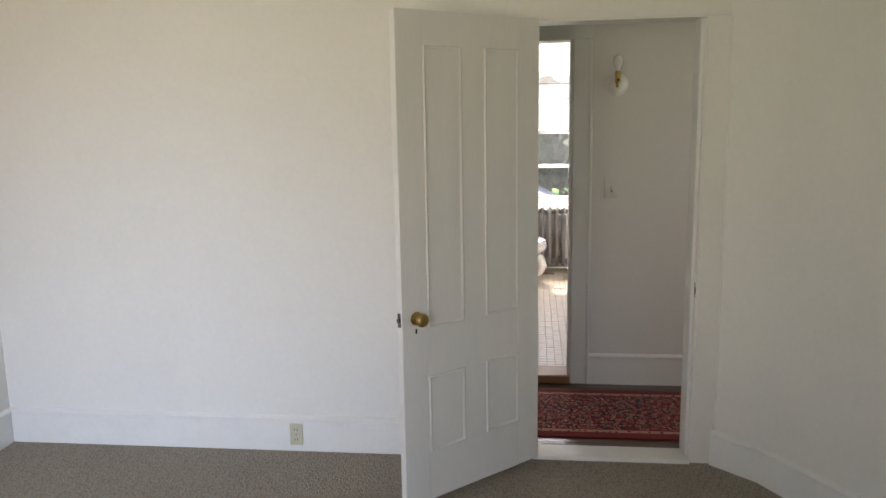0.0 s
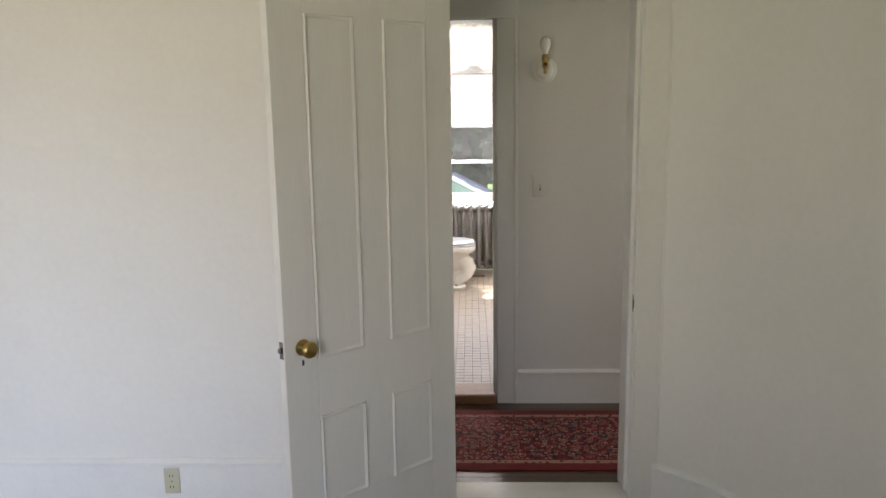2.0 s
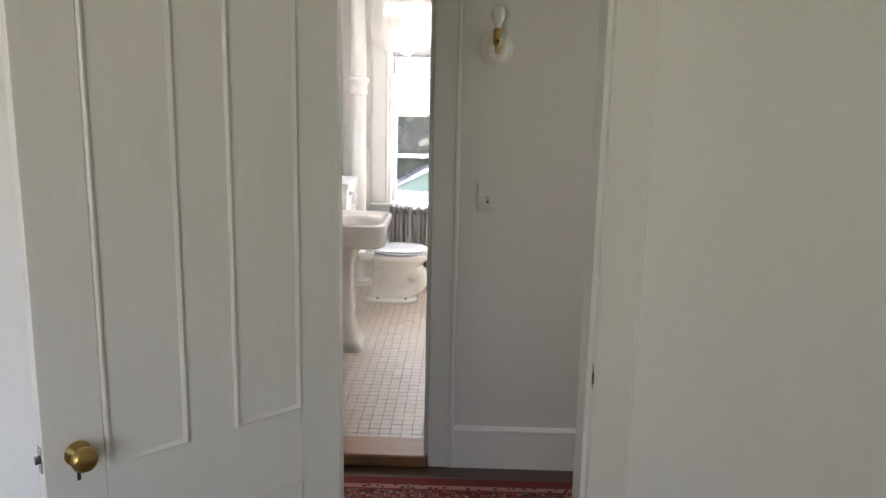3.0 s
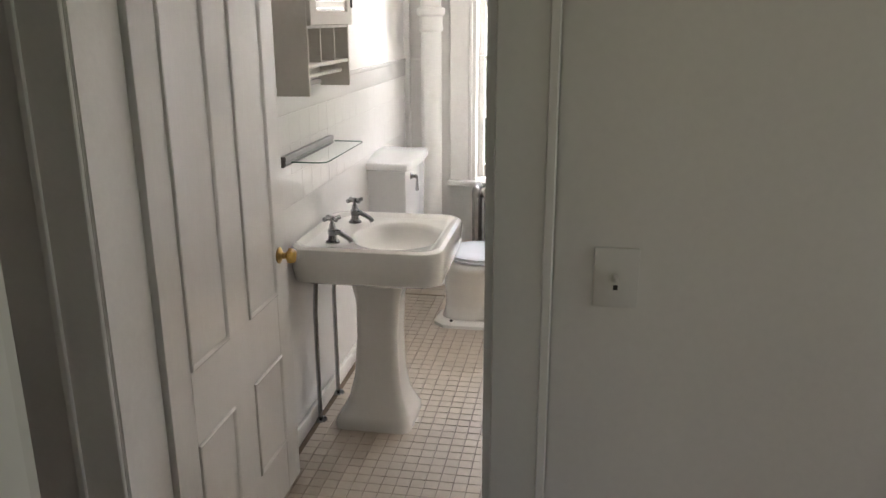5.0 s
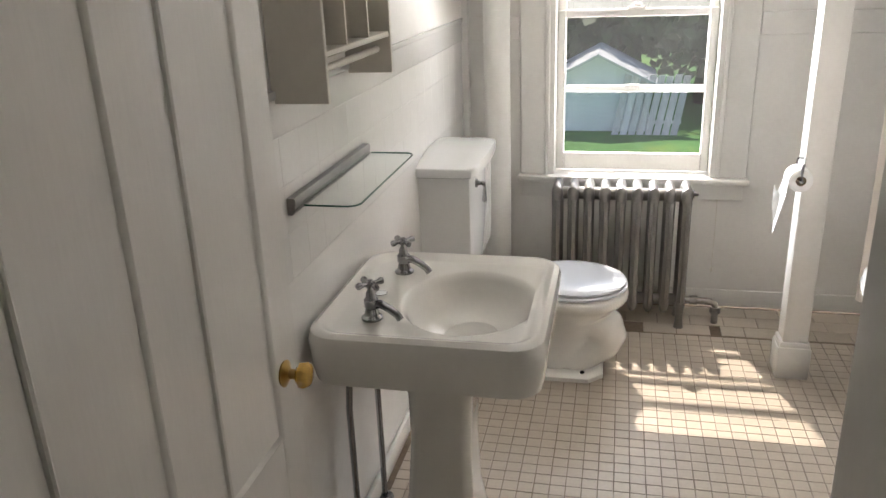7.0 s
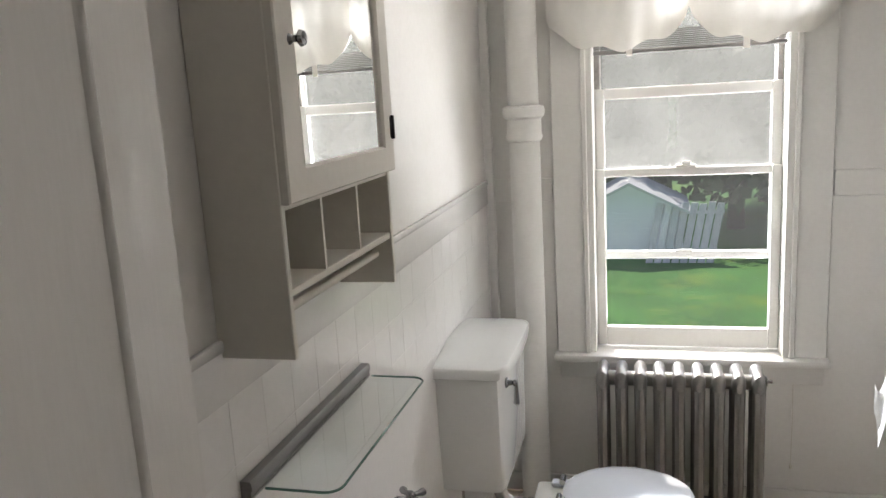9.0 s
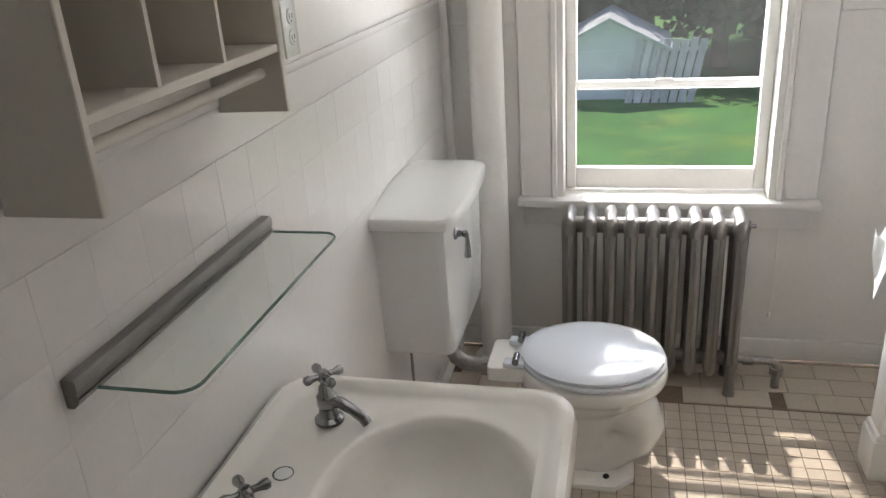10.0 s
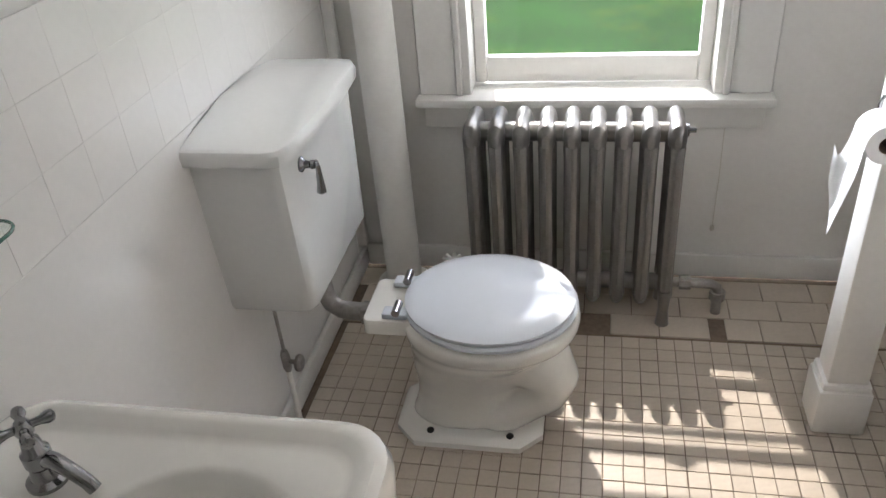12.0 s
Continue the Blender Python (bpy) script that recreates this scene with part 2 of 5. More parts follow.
def rug_material():
    """Dark red runner: a field of small pale and navy blossoms, and two narrow guard stripes along each long edge."""
    m = material("rug_wool", (0.17, 0.02, 0.019), 0.95, spread=0.25, scale=6, grain=220, bump=0.5, bump_scale=350)
    n, l = m.node_tree.nodes, m.node_tree.links
    b = n["Principled BSDF"]
    src = b.inputs["Base Color"].links[0].from_socket
    co = n.new("ShaderNodeTexCoord")
    sep = n.new("ShaderNodeSeparateXYZ")
    l.new(co.outputs["Object"], sep.inputs[0])

    def calc(op, a, c=None):
        k = n.new("ShaderNodeMath")
        k.operation = op
        for i, v in enumerate((a, c)):
            if v is None:
                continue
            if isinstance(v, (int, float)):
                k.inputs[i].default_value = v
            else:
                l.new(v, k.inputs[i])
        return k.outputs[0]

    def blend(fac, under, colour):
        k = n.new("ShaderNodeMix")
        k.data_type = "RGBA"
        l.new(fac, k.inputs[0]), l.new(under, k.inputs[6])
        k.inputs[7].default_value = (*colour, 1)
        return k.outputs[2]

    def cells(scale, lo, hi, seed):
        mp, v = n.new("ShaderNodeMapping"), n.new("ShaderNodeTexVoronoi")
        mp.inputs["Location"].default_value = (seed, seed * 0.7, 0)
        v.inputs["Scale"].default_value, v.inputs["Randomness"].default_value = scale, 0.8
        l.new(co.outputs["Object"], mp.inputs[0]), l.new(mp.outputs[0], v.inputs["Vector"])
        d = v.outputs["Distance"]
        return calc("MULTIPLY", calc("GREATER_THAN", d, lo), calc("LESS_THAN", d, hi))

    off = calc("ABSOLUTE", sep.outputs[1])
    field = calc("LESS_THAN", off, 0.25)
    col = blend(calc("MULTIPLY", field, cells(26, 0.0, 0.42, 3)), src, (0.035, 0.018, 0.03))
    col = blend(calc("MULTIPLY", field, cells(34, 0.30, 0.40, 1)), col, (0.46, 0.27, 0.20))
    col = blend(calc("MULTIPLY", field, cells(22, 0.0, 0.13, 5)), col, (0.55, 0.40, 0.30))
    col = blend(calc("MULTIPLY", field, cells(45, 0.0, 0.2, 8)), col, (0.42, 0.06, 0.05))
    edge = calc("MULTIPLY", calc("GREATER_THAN", off, 0.262), calc("LESS_THAN", off, 0.295))
    col = blend(edge, col, (0.42, 0.22, 0.17))
    col = blend(calc("MULTIPLY", edge, cells(30, 0.0, 0.30, 2)), col, (0.13, 0.02, 0.02))
    l.new(col, b.inputs["Base Color"])
    return m


RUG = rug_material()


# ---- mesh helpers ----
def box(lo, hi, bevel=0.0, seg=2, bm=None):
    bm = bm or bmesh.new()
    r = bmesh.ops.create_cube(bm, size=1)
    for v in r["verts"]:
        v.co = Vector([lo[i] + (v.co[i] + 0.5) * (hi[i] - lo[i]) for i in range(3)])
    if bevel:
        es = list({e for v in r["verts"] for e in v.link_edges})
        bmesh.ops.bevel(bm, geom=es, offset=bevel, segments=seg, profile=0.5, affect="EDGES")
    return bm


def boxes(items, bevel=0.0, seg=1):
    bm = bmesh.new()
    for lo, hi in items:
        box(lo, hi, bevel, seg, bm)
    return bm


def loft(rings, cap=True, closed=True, bm=None):
    bm = bm or bmesh.new()
    vs = [[bm.verts.new(p) for p in r] for r in rings]
    k = len(vs[0])
    for a, b in zip(vs, vs[1:]):
        for i in range(k if closed else k - 1):
            j = (i + 1) % k
            bm.faces.new((a[i], a[j], b[j], b[i]))
    if cap:
        bm.faces.new(vs[0][::-1]), bm.faces.new(vs[-1])
    return bm


def tube(points, radius, seg=12, cap=True, bm=None):
    pts = [Vector(p) for p in points]
    rad = radius if isinstance(radius, (list, tuple)) else [radius] * len(pts)
    rings, side = [], None
    for i, p in enumerate(pts):
        d = (pts[min(i + 1, len(pts) - 1)] - pts[max(i - 1, 0)]).normalized()
        if side is None:
            side = d.orthogonal().normalized()
        side = (side - d * side.dot(d)).normalized()
        up = d.cross(side)
        rings.append([p + (side * math.cos(a) + up * math.sin(a)) * rad[i] for a in [2 * math.pi * k / seg for k in range(seg)]])
    return loft(rings, cap, True, bm)


def lathe(profile, centre=(0, 0, 0), axis="z", seg=24, bm=None):
    """profile: (radius, height) pairs."""
    rings = []
    for r, h in profile:
        ring = []
        for k in range(seg):
            a = 2 * math.pi * k / seg
            c, s = r * math.cos(a), r * math.sin(a)
            p = {"z": (c, s, h), "x": (h, c, s), "y": (s, h, c)}[axis]
            ring.append(Vector(p) + Vector(centre))
        rings.append(ring)
    return loft(rings, True, True, bm)


def oval(cx, cy, z, a, b, k=32, power=2.0, cut=0.0):
    """A ring; power 2 is an ellipse, larger is a rounded rectangle."""
    out = []
    for i in range(k):
        t = 2 * math.pi * (i + 0.5) / k
        c, s = math.cos(t), math.sin(t)
        out.append(Vector((cx + a * math.copysign(abs(c) ** (2 / power), c), cy + b * math.copysign(abs(s) ** (2 / power), s), z)))
    return out


def slab(lo, hi, r, z0, z1, soft=0.0, n=5):
    """An upright plate with rounded corners in plan."""
    def ring(inset, z):
        out = []
        for cx, cy, a0 in ((hi[0] - r, hi[1] - r, 0), (lo[0] + r, hi[1] - r, 90), (lo[0] + r, lo[1] + r, 180), (hi[0] - r, lo[1] + r, 270)):
            for i in range(n + 1):
                a = radians(a0 + 90 * i / n)
                out.append(Vector((cx + (r - inset) * math.cos(a), cy + (r - inset) * math.sin(a), z)))
        return out
    if soft:
        return loft([ring(soft, z0), ring(0, z0 + soft), ring(0, z1 - soft), ring(soft * 0.3, z1 - soft * 0.3), ring(soft, z1)])
    return loft([ring(0, z0), ring(0, z1)])


def finish(bm, angle=38):
    bmesh.ops.recalc_face_normals(bm, faces=bm.faces)
    lim = radians(angle)
    for e in bm.edges:
        e.smooth = len(e.link_faces) == 2 and e.calc_face_angle(0) < lim
    for f in bm.faces:
        f.smooth = True


def placed(ob):
    m = Matrix()
    while ob:
        m = ob.matrix_basis @ m
        ob = ob.parent
    return m


def part(name, bm, mat, parent, label="", local=False):
    finish(bm)
    if not local:
        bm.transform(placed(parent).inverted())
    me = bpy.data.meshes.new(name)
    bm.to_mesh(me)
    bm.free()
    me.materials.append(mat)
    ob = new(name, me)
    ob.parent = parent
    return tagged(ob, label)


def solid(name, bm, mat, label, category, kind="", at=None, group=""):
    """A thing of one mesh."""
    finish(bm)
    if at:
        bm.transform(Matrix.Translation(-Vector(at)))
    me = bpy.data.meshes.new(name)
    bm.to_mesh(me)
    bm.free()
    me.materials.append(mat)
    ob = new(name, me)
    if at:
        ob.location = at
    return tagged(ob, label, category, group, kind)


def thing(name, m, label, category, group="", kind=""):
    ob = new(name)
    ob.empty_display_size = 0.1
    ob.matrix_basis = m if isinstance(m, Matrix) else Matrix.Translation(m)
    return tagged(ob, label, category, group, kind)


def structure(name, bm, mat, label, category):
    return solid(name, bm, mat, label, category, "structure")


# ---- setting: levels and planes ----
BED = -1.28      # bedroom face of the wall between bedroom and hall
HALL = -1.09      # its hall face
XL, XR = -0.94, 1.45     # bathroom side walls
YW = 3.42        # window wall
WX0, WX1, WZ0, WZ1 = -0.517, 0.282, 0.675, 2.24   # window opening
HZ = -0.045      # hall floor
HN = -0.072      # hall face of the bathroom wall
DX0, DX1, DH = -0.865, -0.01, 2.084    # bathroom doorway
BX0, BX1, BH = -0.25, 0.506, 2.07   # bedroom doorway

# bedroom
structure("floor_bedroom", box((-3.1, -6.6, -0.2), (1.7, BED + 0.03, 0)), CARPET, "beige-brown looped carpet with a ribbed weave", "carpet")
structure("wall_bedroom_north", boxes([((-3.15, BED, -0.1), (BX0, HALL, 2.8)), ((BX1, BED, -0.1), (1.7, HALL, 2.8)), ((BX0, BED, BH), (BX1, HALL, 2.8))]), PLASTER, "off-white painted plaster wall beside the door", "wall")
structure("wall_bedroom_west", boxes([((-3.15, -6.6, 0), (-2.98, -4.35, 2.4)), ((-3.15, -2.95, 0), (-2.98, BED, 2.4)), ((-3.15, -4.35, 0), (-2.98, -2.95, 0.7)), ((-3.15, -4.35, 2.05), (-2.98, -2.95, 2.4))]), PLASTER, "off-white painted plaster wall", "wall")
structure("wall_bedroom_south", boxes([((-3.1, -6.6, 0), (1.7, -6.45, 0.7)), ((-3.1, -6.6, 2.1), (1.7, -6.45, 2.8)), ((-3.1, -6.6, 0.7), (-2.35, -6.45, 2.1)),
          ((-0.85, -6.6, 0.7), (0.05, -6.45, 2.1)), ((0.95, -6.6, 0.7), (1.7, -6.45, 2.1))]), PLASTER, "off-white plaster wall with two windows", "wall")
angled = [(0.62, -1.2), (0.6, BED), (0.75, -1.425), (0.775, -1.45), (0.795, -1.485), (1.25, -2.28), (1.25, -6.5), (1.7, -6.5), (1.7, -1.2)]
structure("wall_bedroom_east", loft([[Vector((x, y, z)) for x, y in angled] for z in (0, 2.8)]), PLASTER, "off-white angled plaster wall beside the door", "wall")
structure("ceiling_bedroom", loft([[Vector((x, y, z)) for x, z in ((-3.15, 2.19), (-2.98, 2.30), (-2.4, 2.69), (1.7, 2.69), (1.7, 2.9), (-3.15, 2.9))] for y in (-6.6, BED)]), PLASTER, "white plaster ceiling with a sloped side", "ceiling")


def run(a, b, out, h, t, lip=0.018, z0=0.0):
    """A baseboard along a wall from a to b, standing out by t on the side of out, with a moulded top."""
    a, b, o = Vector((*a, 0)), Vector((*b, 0)), Vector((*out, 0))
    prof = [(0, z0), (t, z0), (t, h - lip * 1.6), (t + 0.006, h - lip * 1.3), (t + 0.006, h - lip * 0.7), (t * 0.6, h - lip * 0.2), (t * 0.35, h), (0, h)]
    return loft([[p + o * x + Vector((0, 0, z)) for x, z in prof] for p in (a, b)])


structure("baseboard_bedroom_north", run((-2.98, BED), (BX0 - 0.11, BED), (0, -1), 0.185, 0.016), TRIM, "white painted baseboard with a moulded top", "baseboard")
structure("baseboard_bedroom_west", run((-2.98, -6.45), (-2.98, BED - 0.02), (1, 0), 0.185, 0.016), TRIM, "white painted baseboard with a moulded top", "baseboard")
bend = []
for x, y, ox, oy in ((0.602, BED - 0.003, -0.673, -0.74), (0.75, -1.425, -0.7, -0.714), (0.775, -1.45, -0.76, -0.65), (0.795, -1.485, -0.84, -0.54), (1.25, -2.28, -0.869, -0.495)):
    bend.append([Vector((x + ox * d, y + oy * d, z)) for d, z in ((0, 0), (0.02, 0), (0.02, 0.145), (0.024, 0.15), (0.024, 0.16), (0.012, 0.168), (0.006, 0.172), (0, 0.172))])
structure("baseboard_bedroom_east", loft(bend), TRIM, "white painted baseboard round the angled wall", "baseboard")


def casing(name, x0, x1, z1, y, side, w, t, mat, label, left=True, right=True, z0=0.0):
    """Door trim round an opening in a wall facing along y: two uprights and a head, each with a raised outer bead."""
    ob = thing(name, ((x0 + x1) / 2, y, 0), label, "door casing", kind="structure")
    y1 = y + side * t
    lo, hi = min(y, y1), max(y, y1)
    b0, b1 = (lo, hi + 0.007) if side > 0 else (lo - 0.007, hi)
    for ok, a, b, bead in ((left, x0 - w, x0, x0 - w), (right, x1, x1 + w, x1 + w - 0.02)):
        if ok:
            part("upright", boxes([((a, lo, z0), (b, hi, z1)), ((bead, b0, z0), (bead + 0.02, b1, z1))], 0.003), mat, ob)
    part("head", boxes([((x0 - w, lo, z1 + 0.001), (x1 + w, hi, z1 + w)), ((x0 - w, b0, z1 + w - 0.02), (x1 + w, b1, z1 + w + 0.001))], 0.003), mat, ob)
    return ob


casing("door_casing_bedroom", BX0, BX1, BH, BED, -1, 0.118, 0.005, PLASTER, "white painted casing round the bedroom doorway")
casing("door_casing_hall", BX0, BX1, BH, HALL, 1, 0.1, 0.018, HALL_TRIM, "white painted casing on the hall side", z0=HZ)
casing("door_casing_bathroom", DX0, DX1, DH, HN, -1, 0.116, 0.014, HALL_TRIM, "white painted casing round the bathroom doorway", z0=HZ)
casing("door_casing_bathroom_inner", DX0, DX1, DH, 0.11, 1, 0.078, 0.018, TRIM, "white painted casing inside the bathroom", left=False)
structure("door_frame_bedroom", boxes([((BX0, BED + 0.002, 0), (BX0 + 0.006, HALL - 0.002, BH)), ((BX1 - 0.006, BED + 0.002, 0), (BX1, HALL - 0.002, BH)), ((BX0 + 0.006, BED + 0.002, BH - 0.006), (BX1 - 0.006, HALL - 0.002, BH)),
          ((BX1 - 0.02, BED + 0.045, 0), (BX1 - 0.006, HALL - 0.01, BH - 0.006))]), TRIM, "white painted door lining", "door frame")
structure("door_frame_bathroom", boxes([((DX0, HN + 0.002, 0), (DX0 + 0.006, 0.108, DH)), ((DX1 - 0.006, HN + 0.002, 0), (DX1, 0.108, DH)), ((DX0 + 0.006, HN + 0.002, DH - 0.006), (DX1 - 0.006, 0.108, DH)),
          ((DX1 - 0.018, HN + 0.01, 0), (DX1 - 0.006, 0.06, DH - 0.006))]), TRIM, "white painted door lining", "door frame")
structure("threshold_bedroom", box((BX0 + 0.006, BED - 0.02, HZ - 0.05), (BX1 - 0.006, HALL - 0.07, 0.02), 0.006), TRIM, "white painted wooden threshold, chipped", "threshold")
structure("threshold_bathroom", boxes([((DX0 + 0.006, HN - 0.03, HZ), (DX1 - 0.006, 0.1, 0.012))], 0.008), OAK, "worn brown wooden threshold", "threshold")

# hall
hall_floor = thing("floor_hall", (0, -0.5, HZ), "dark varnished wooden floorboards", "floor", kind="structure")
structure("wall_hall_north", boxes([((-2.4, HN, -0.1), (DX0, 0.11, 2.6)), ((DX1, HN, -0.1), (2.4, 0.11, 2.6)), ((DX0, HN, DH), (DX1, 0.11, 2.6))]), HALL_PAINT, "greyish white painted hall wall", "wall")
structure("wall_hall_west", box((-2.5, HALL, -0.1), (-2.4, 0.11, 2.6)), HALL_PAINT, "greyish white painted hall wall", "wall")
# opening added in the unseen end wall for the hall's fill lamp
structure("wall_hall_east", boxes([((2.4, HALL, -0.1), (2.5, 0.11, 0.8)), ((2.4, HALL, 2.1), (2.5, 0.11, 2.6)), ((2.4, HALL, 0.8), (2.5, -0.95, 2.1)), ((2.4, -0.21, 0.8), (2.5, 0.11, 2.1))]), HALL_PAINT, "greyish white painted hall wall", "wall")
structure("wall_hall_south", boxes([((1.7, HALL - 0.1, 0), (2.5, HALL, 2.6))]), HALL_PAINT, "greyish white painted hall wall", "wall")
structure("ceiling_hall", box((-2.5, HALL, 2.6), (2.5, 0.11, 2.8)), PLASTER, "white plaster ceiling", "ceiling")
structure("baseboard_hall", run((DX1 + 0.116, HN), (2.4, HN), (0, -1), 0.155, 0.014, z0=HZ), HALL_TRIM, "tall white painted baseboard", "baseboard")
structure("baseboard_hall_west", run((-2.4, HN), (DX0 - 0.116, HN), (0, -1), 0.155, 0.014, z0=HZ), HALL_TRIM, "tall white painted baseboard", "baseboard")

# bathroom
bath_floor = structure("floor_bathroom", box((XL - 0.05, 0.1, -0.2), (XR, YW, -0.004)), GROUT, "small square cream floor tiles with dark joints", "floor")
left_wall = structure("wall_bathroom_west", boxes([((XL - 0.15, 0.11, 0), (XL, YW + 0.18, 1.33)), ((XL - 0.15, 0.11, 1.33), (XL, YW + 0.18, 2.6))]), BATH_PAINT, "white painted wall with a tiled lower half", "wall")
structure("wall_bathroom_east", box((XR, 0.11, 0), (XR + 0.15, YW + 0.18, 2.6)), BATH_PAINT, "white painted plaster wall", "wall")
structure("wall_bathroom_north", boxes([((XL, YW, 0), (WX0, YW + 0.18, 2.6)), ((WX1, YW, 0), (XR, YW + 0.18, 2.6)), ((WX0, YW, 0), (WX1, YW + 0.18, WZ0 - 0.02)), ((WX0, YW, WZ1), (WX1, YW + 0.18, 2.6))]), BATH_PAINT, "white painted window wall", "wall")
structure("ceiling_bathroom", box((XL - 0.15, 0.11, 2.6), (XR + 0.15, YW + 0.18, 2.8)), BATH_PAINT, "white plaster ceiling", "ceiling")
structure("dado_rail_west", boxes([((XL, 0.11, 1.335), (XL + 0.008, YW - 0.05, 1.43)), ((XL, 0.11, 1.42), (XL + 0.012, YW - 0.05, 1.44))], 0.004, 2), WALL_TILE, "smooth painted band above the wall tiles", "trim")
structure("dado_rail_north", boxes([((XL + 0.008, YW - 0.012, 1.335), (WX0 - 0.143, YW, 1.437)), ((WX1 + 0.143, YW - 0.012, 1.335), (XR, YW, 1.437))], 0.003), BATH_PAINT, "white painted band on the window wall", "trim")
structure("corner_trim", box((XL, YW - 0.05, 0.1), (XL + 0.035, YW - 0.013, 2.6), 0.008), TRIM, "white painted corner board", "trim")
structure("baseboard_bathroom_west", box((XL + 0.004, 0.11, 0), (XL + 0.022, YW, 0.075), 0.006), TRIM, "low painted skirting", "baseboard")
structure("baseboard_bathroom_north", box((XL + 0.022, YW - 0.018, 0), (XR, YW, 0.09), 0.006), TRIM, "low painted skirting", "baseboard")


# ---- window ----
def sash(name, parent, x0, x1, z0, z1, y, w_side, w_bottom, w_top, t=0.035, mat=TRIM, pane=PANE, label=""):
    s = part(name, boxes([((x0, y, z0), (x0 + w_side, y + t, z1)), ((x1 - w_side, y, z0), (x1, y + t, z1)),
                          ((x0 + w_side, y, z0), (x1 - w_side, y + t, z0 + w_bottom)), ((x0 + w_side, y, z1 - w_top), (x1 - w_side, y + t, z1))], 0.004), mat, parent, label)
    g = part("pane", box((x0 + w_side, y + t * 0.4, z0 + w_bottom), (x1 - w_side, y + t * 0.4 + 0.003, z1 - w_top)), pane, s)
    g.visible_shadow = False
    return s


win = thing("window_1", ((WX0 + WX1) / 2, YW, WZ0), "white double-hung sash window with storm panes behind", "window", kind="structure")
part("casing", boxes([((WX0 - 0.14, YW - 0.02, WZ0), (WX0, YW, WZ1 + 0.12)), ((WX1, YW - 0.02, WZ0), (WX1 + 0.14, YW, WZ1 + 0.12)), ((WX0, YW - 0.02, WZ1), (WX1, YW, WZ1 + 0.12))], 0.004), TRIM, win)
part("casing_bead", boxes([((WX0 - 0.018, YW - 0.034, WZ0), (WX0 + 0.004, YW - 0.02, WZ1)), ((WX1 - 0.004, YW - 0.034, WZ0), (WX1 + 0.018, YW - 0.02, WZ1))], 0.004), TRIM, win)
part("jamb", boxes([((WX0, YW - 0.018, WZ0), (WX0 + 0.028, YW + 0.18, WZ1)), ((WX1 - 0.028, YW - 0.018, WZ0), (WX1, YW + 0.18, WZ1)), ((WX0 + 0.028, YW - 0.018, WZ1 - 0.02), (WX1 - 0.028, YW + 0.18, WZ1))], 0.003), TRIM, win)
part("sill", box((WX0 - 0.15, YW - 0.065, WZ0 - 0.03), (WX1 + 0.15, YW + 0.06, WZ0), 0.008), TRIM, win)
part("apron", box((WX0 - 0.13, YW - 0.018, WZ0 - 0.115), (WX1 + 0.13, YW, WZ0 - 0.03), 0.004), TRIM, win)
part("outer_sill", box((WX0 - 0.05, YW + 0.06, WZ0 - 0.05), (WX1 + 0.05, YW + 0.24, WZ0 - 0.005), 0.006), TRIM, win)
lower = sash("lower_sash", win, WX0 + 0.028, WX1 - 0.028, WZ0 + 0.002, 1.455, YW + 0.085, 0.04, 0.085, 0.035)
part("sash_lock", boxes([((-0.16, YW + 0.075, 1.455), (-0.08, YW + 0.11, 1.466)), ((-0.135, YW + 0.07, 1.466), (-0.1, YW + 0.09, 1.48))], 0.003), TRIM, lower)
upper = sash("upper_sash", win, WX0 + 0.028, WX1 - 0.028, 1.06, 1.79, YW + 0.123, 0.04, 0.032, 0.045)
part("sash_lift", box((-0.16, YW + 0.112, 1.078), (-0.09, YW + 0.123, 1.1), 0.003), TRIM, upper)
part("track", boxes([((WX0 + 0.0285, YW + 0.126, 1.79), (WX0 + 0.05, YW + 0.155, WZ1 - 0.02)), ((WX1 - 0.05, YW + 0.126, 1.79), (WX1 - 0.0285, YW + 0.155, WZ1 - 0.02))]), PIPE, win, "dark metal sash track")
part("screen_frame", boxes([((WX0 + 0.029, YW + 0.163, 1.42), (WX0 + 0.055, YW + 0.179, WZ1 - 0.02)), ((WX1 - 0.055, YW + 0.163, 1.42), (WX1 - 0.029, YW + 0.179, WZ1 - 0.02)), ((WX0 + 0.055, YW + 0.163, 1.42), (WX1 - 0.055, YW + 0.179, 1.445))]), TRIM, win)
sc = part("screen", box((WX0 + 0.055, YW + 0.17, 1.445), (WX1 - 0.055, YW + 0.172, WZ1 - 0.03)), SCREEN, win, "grey insect screen")
sc.visible_shadow = False


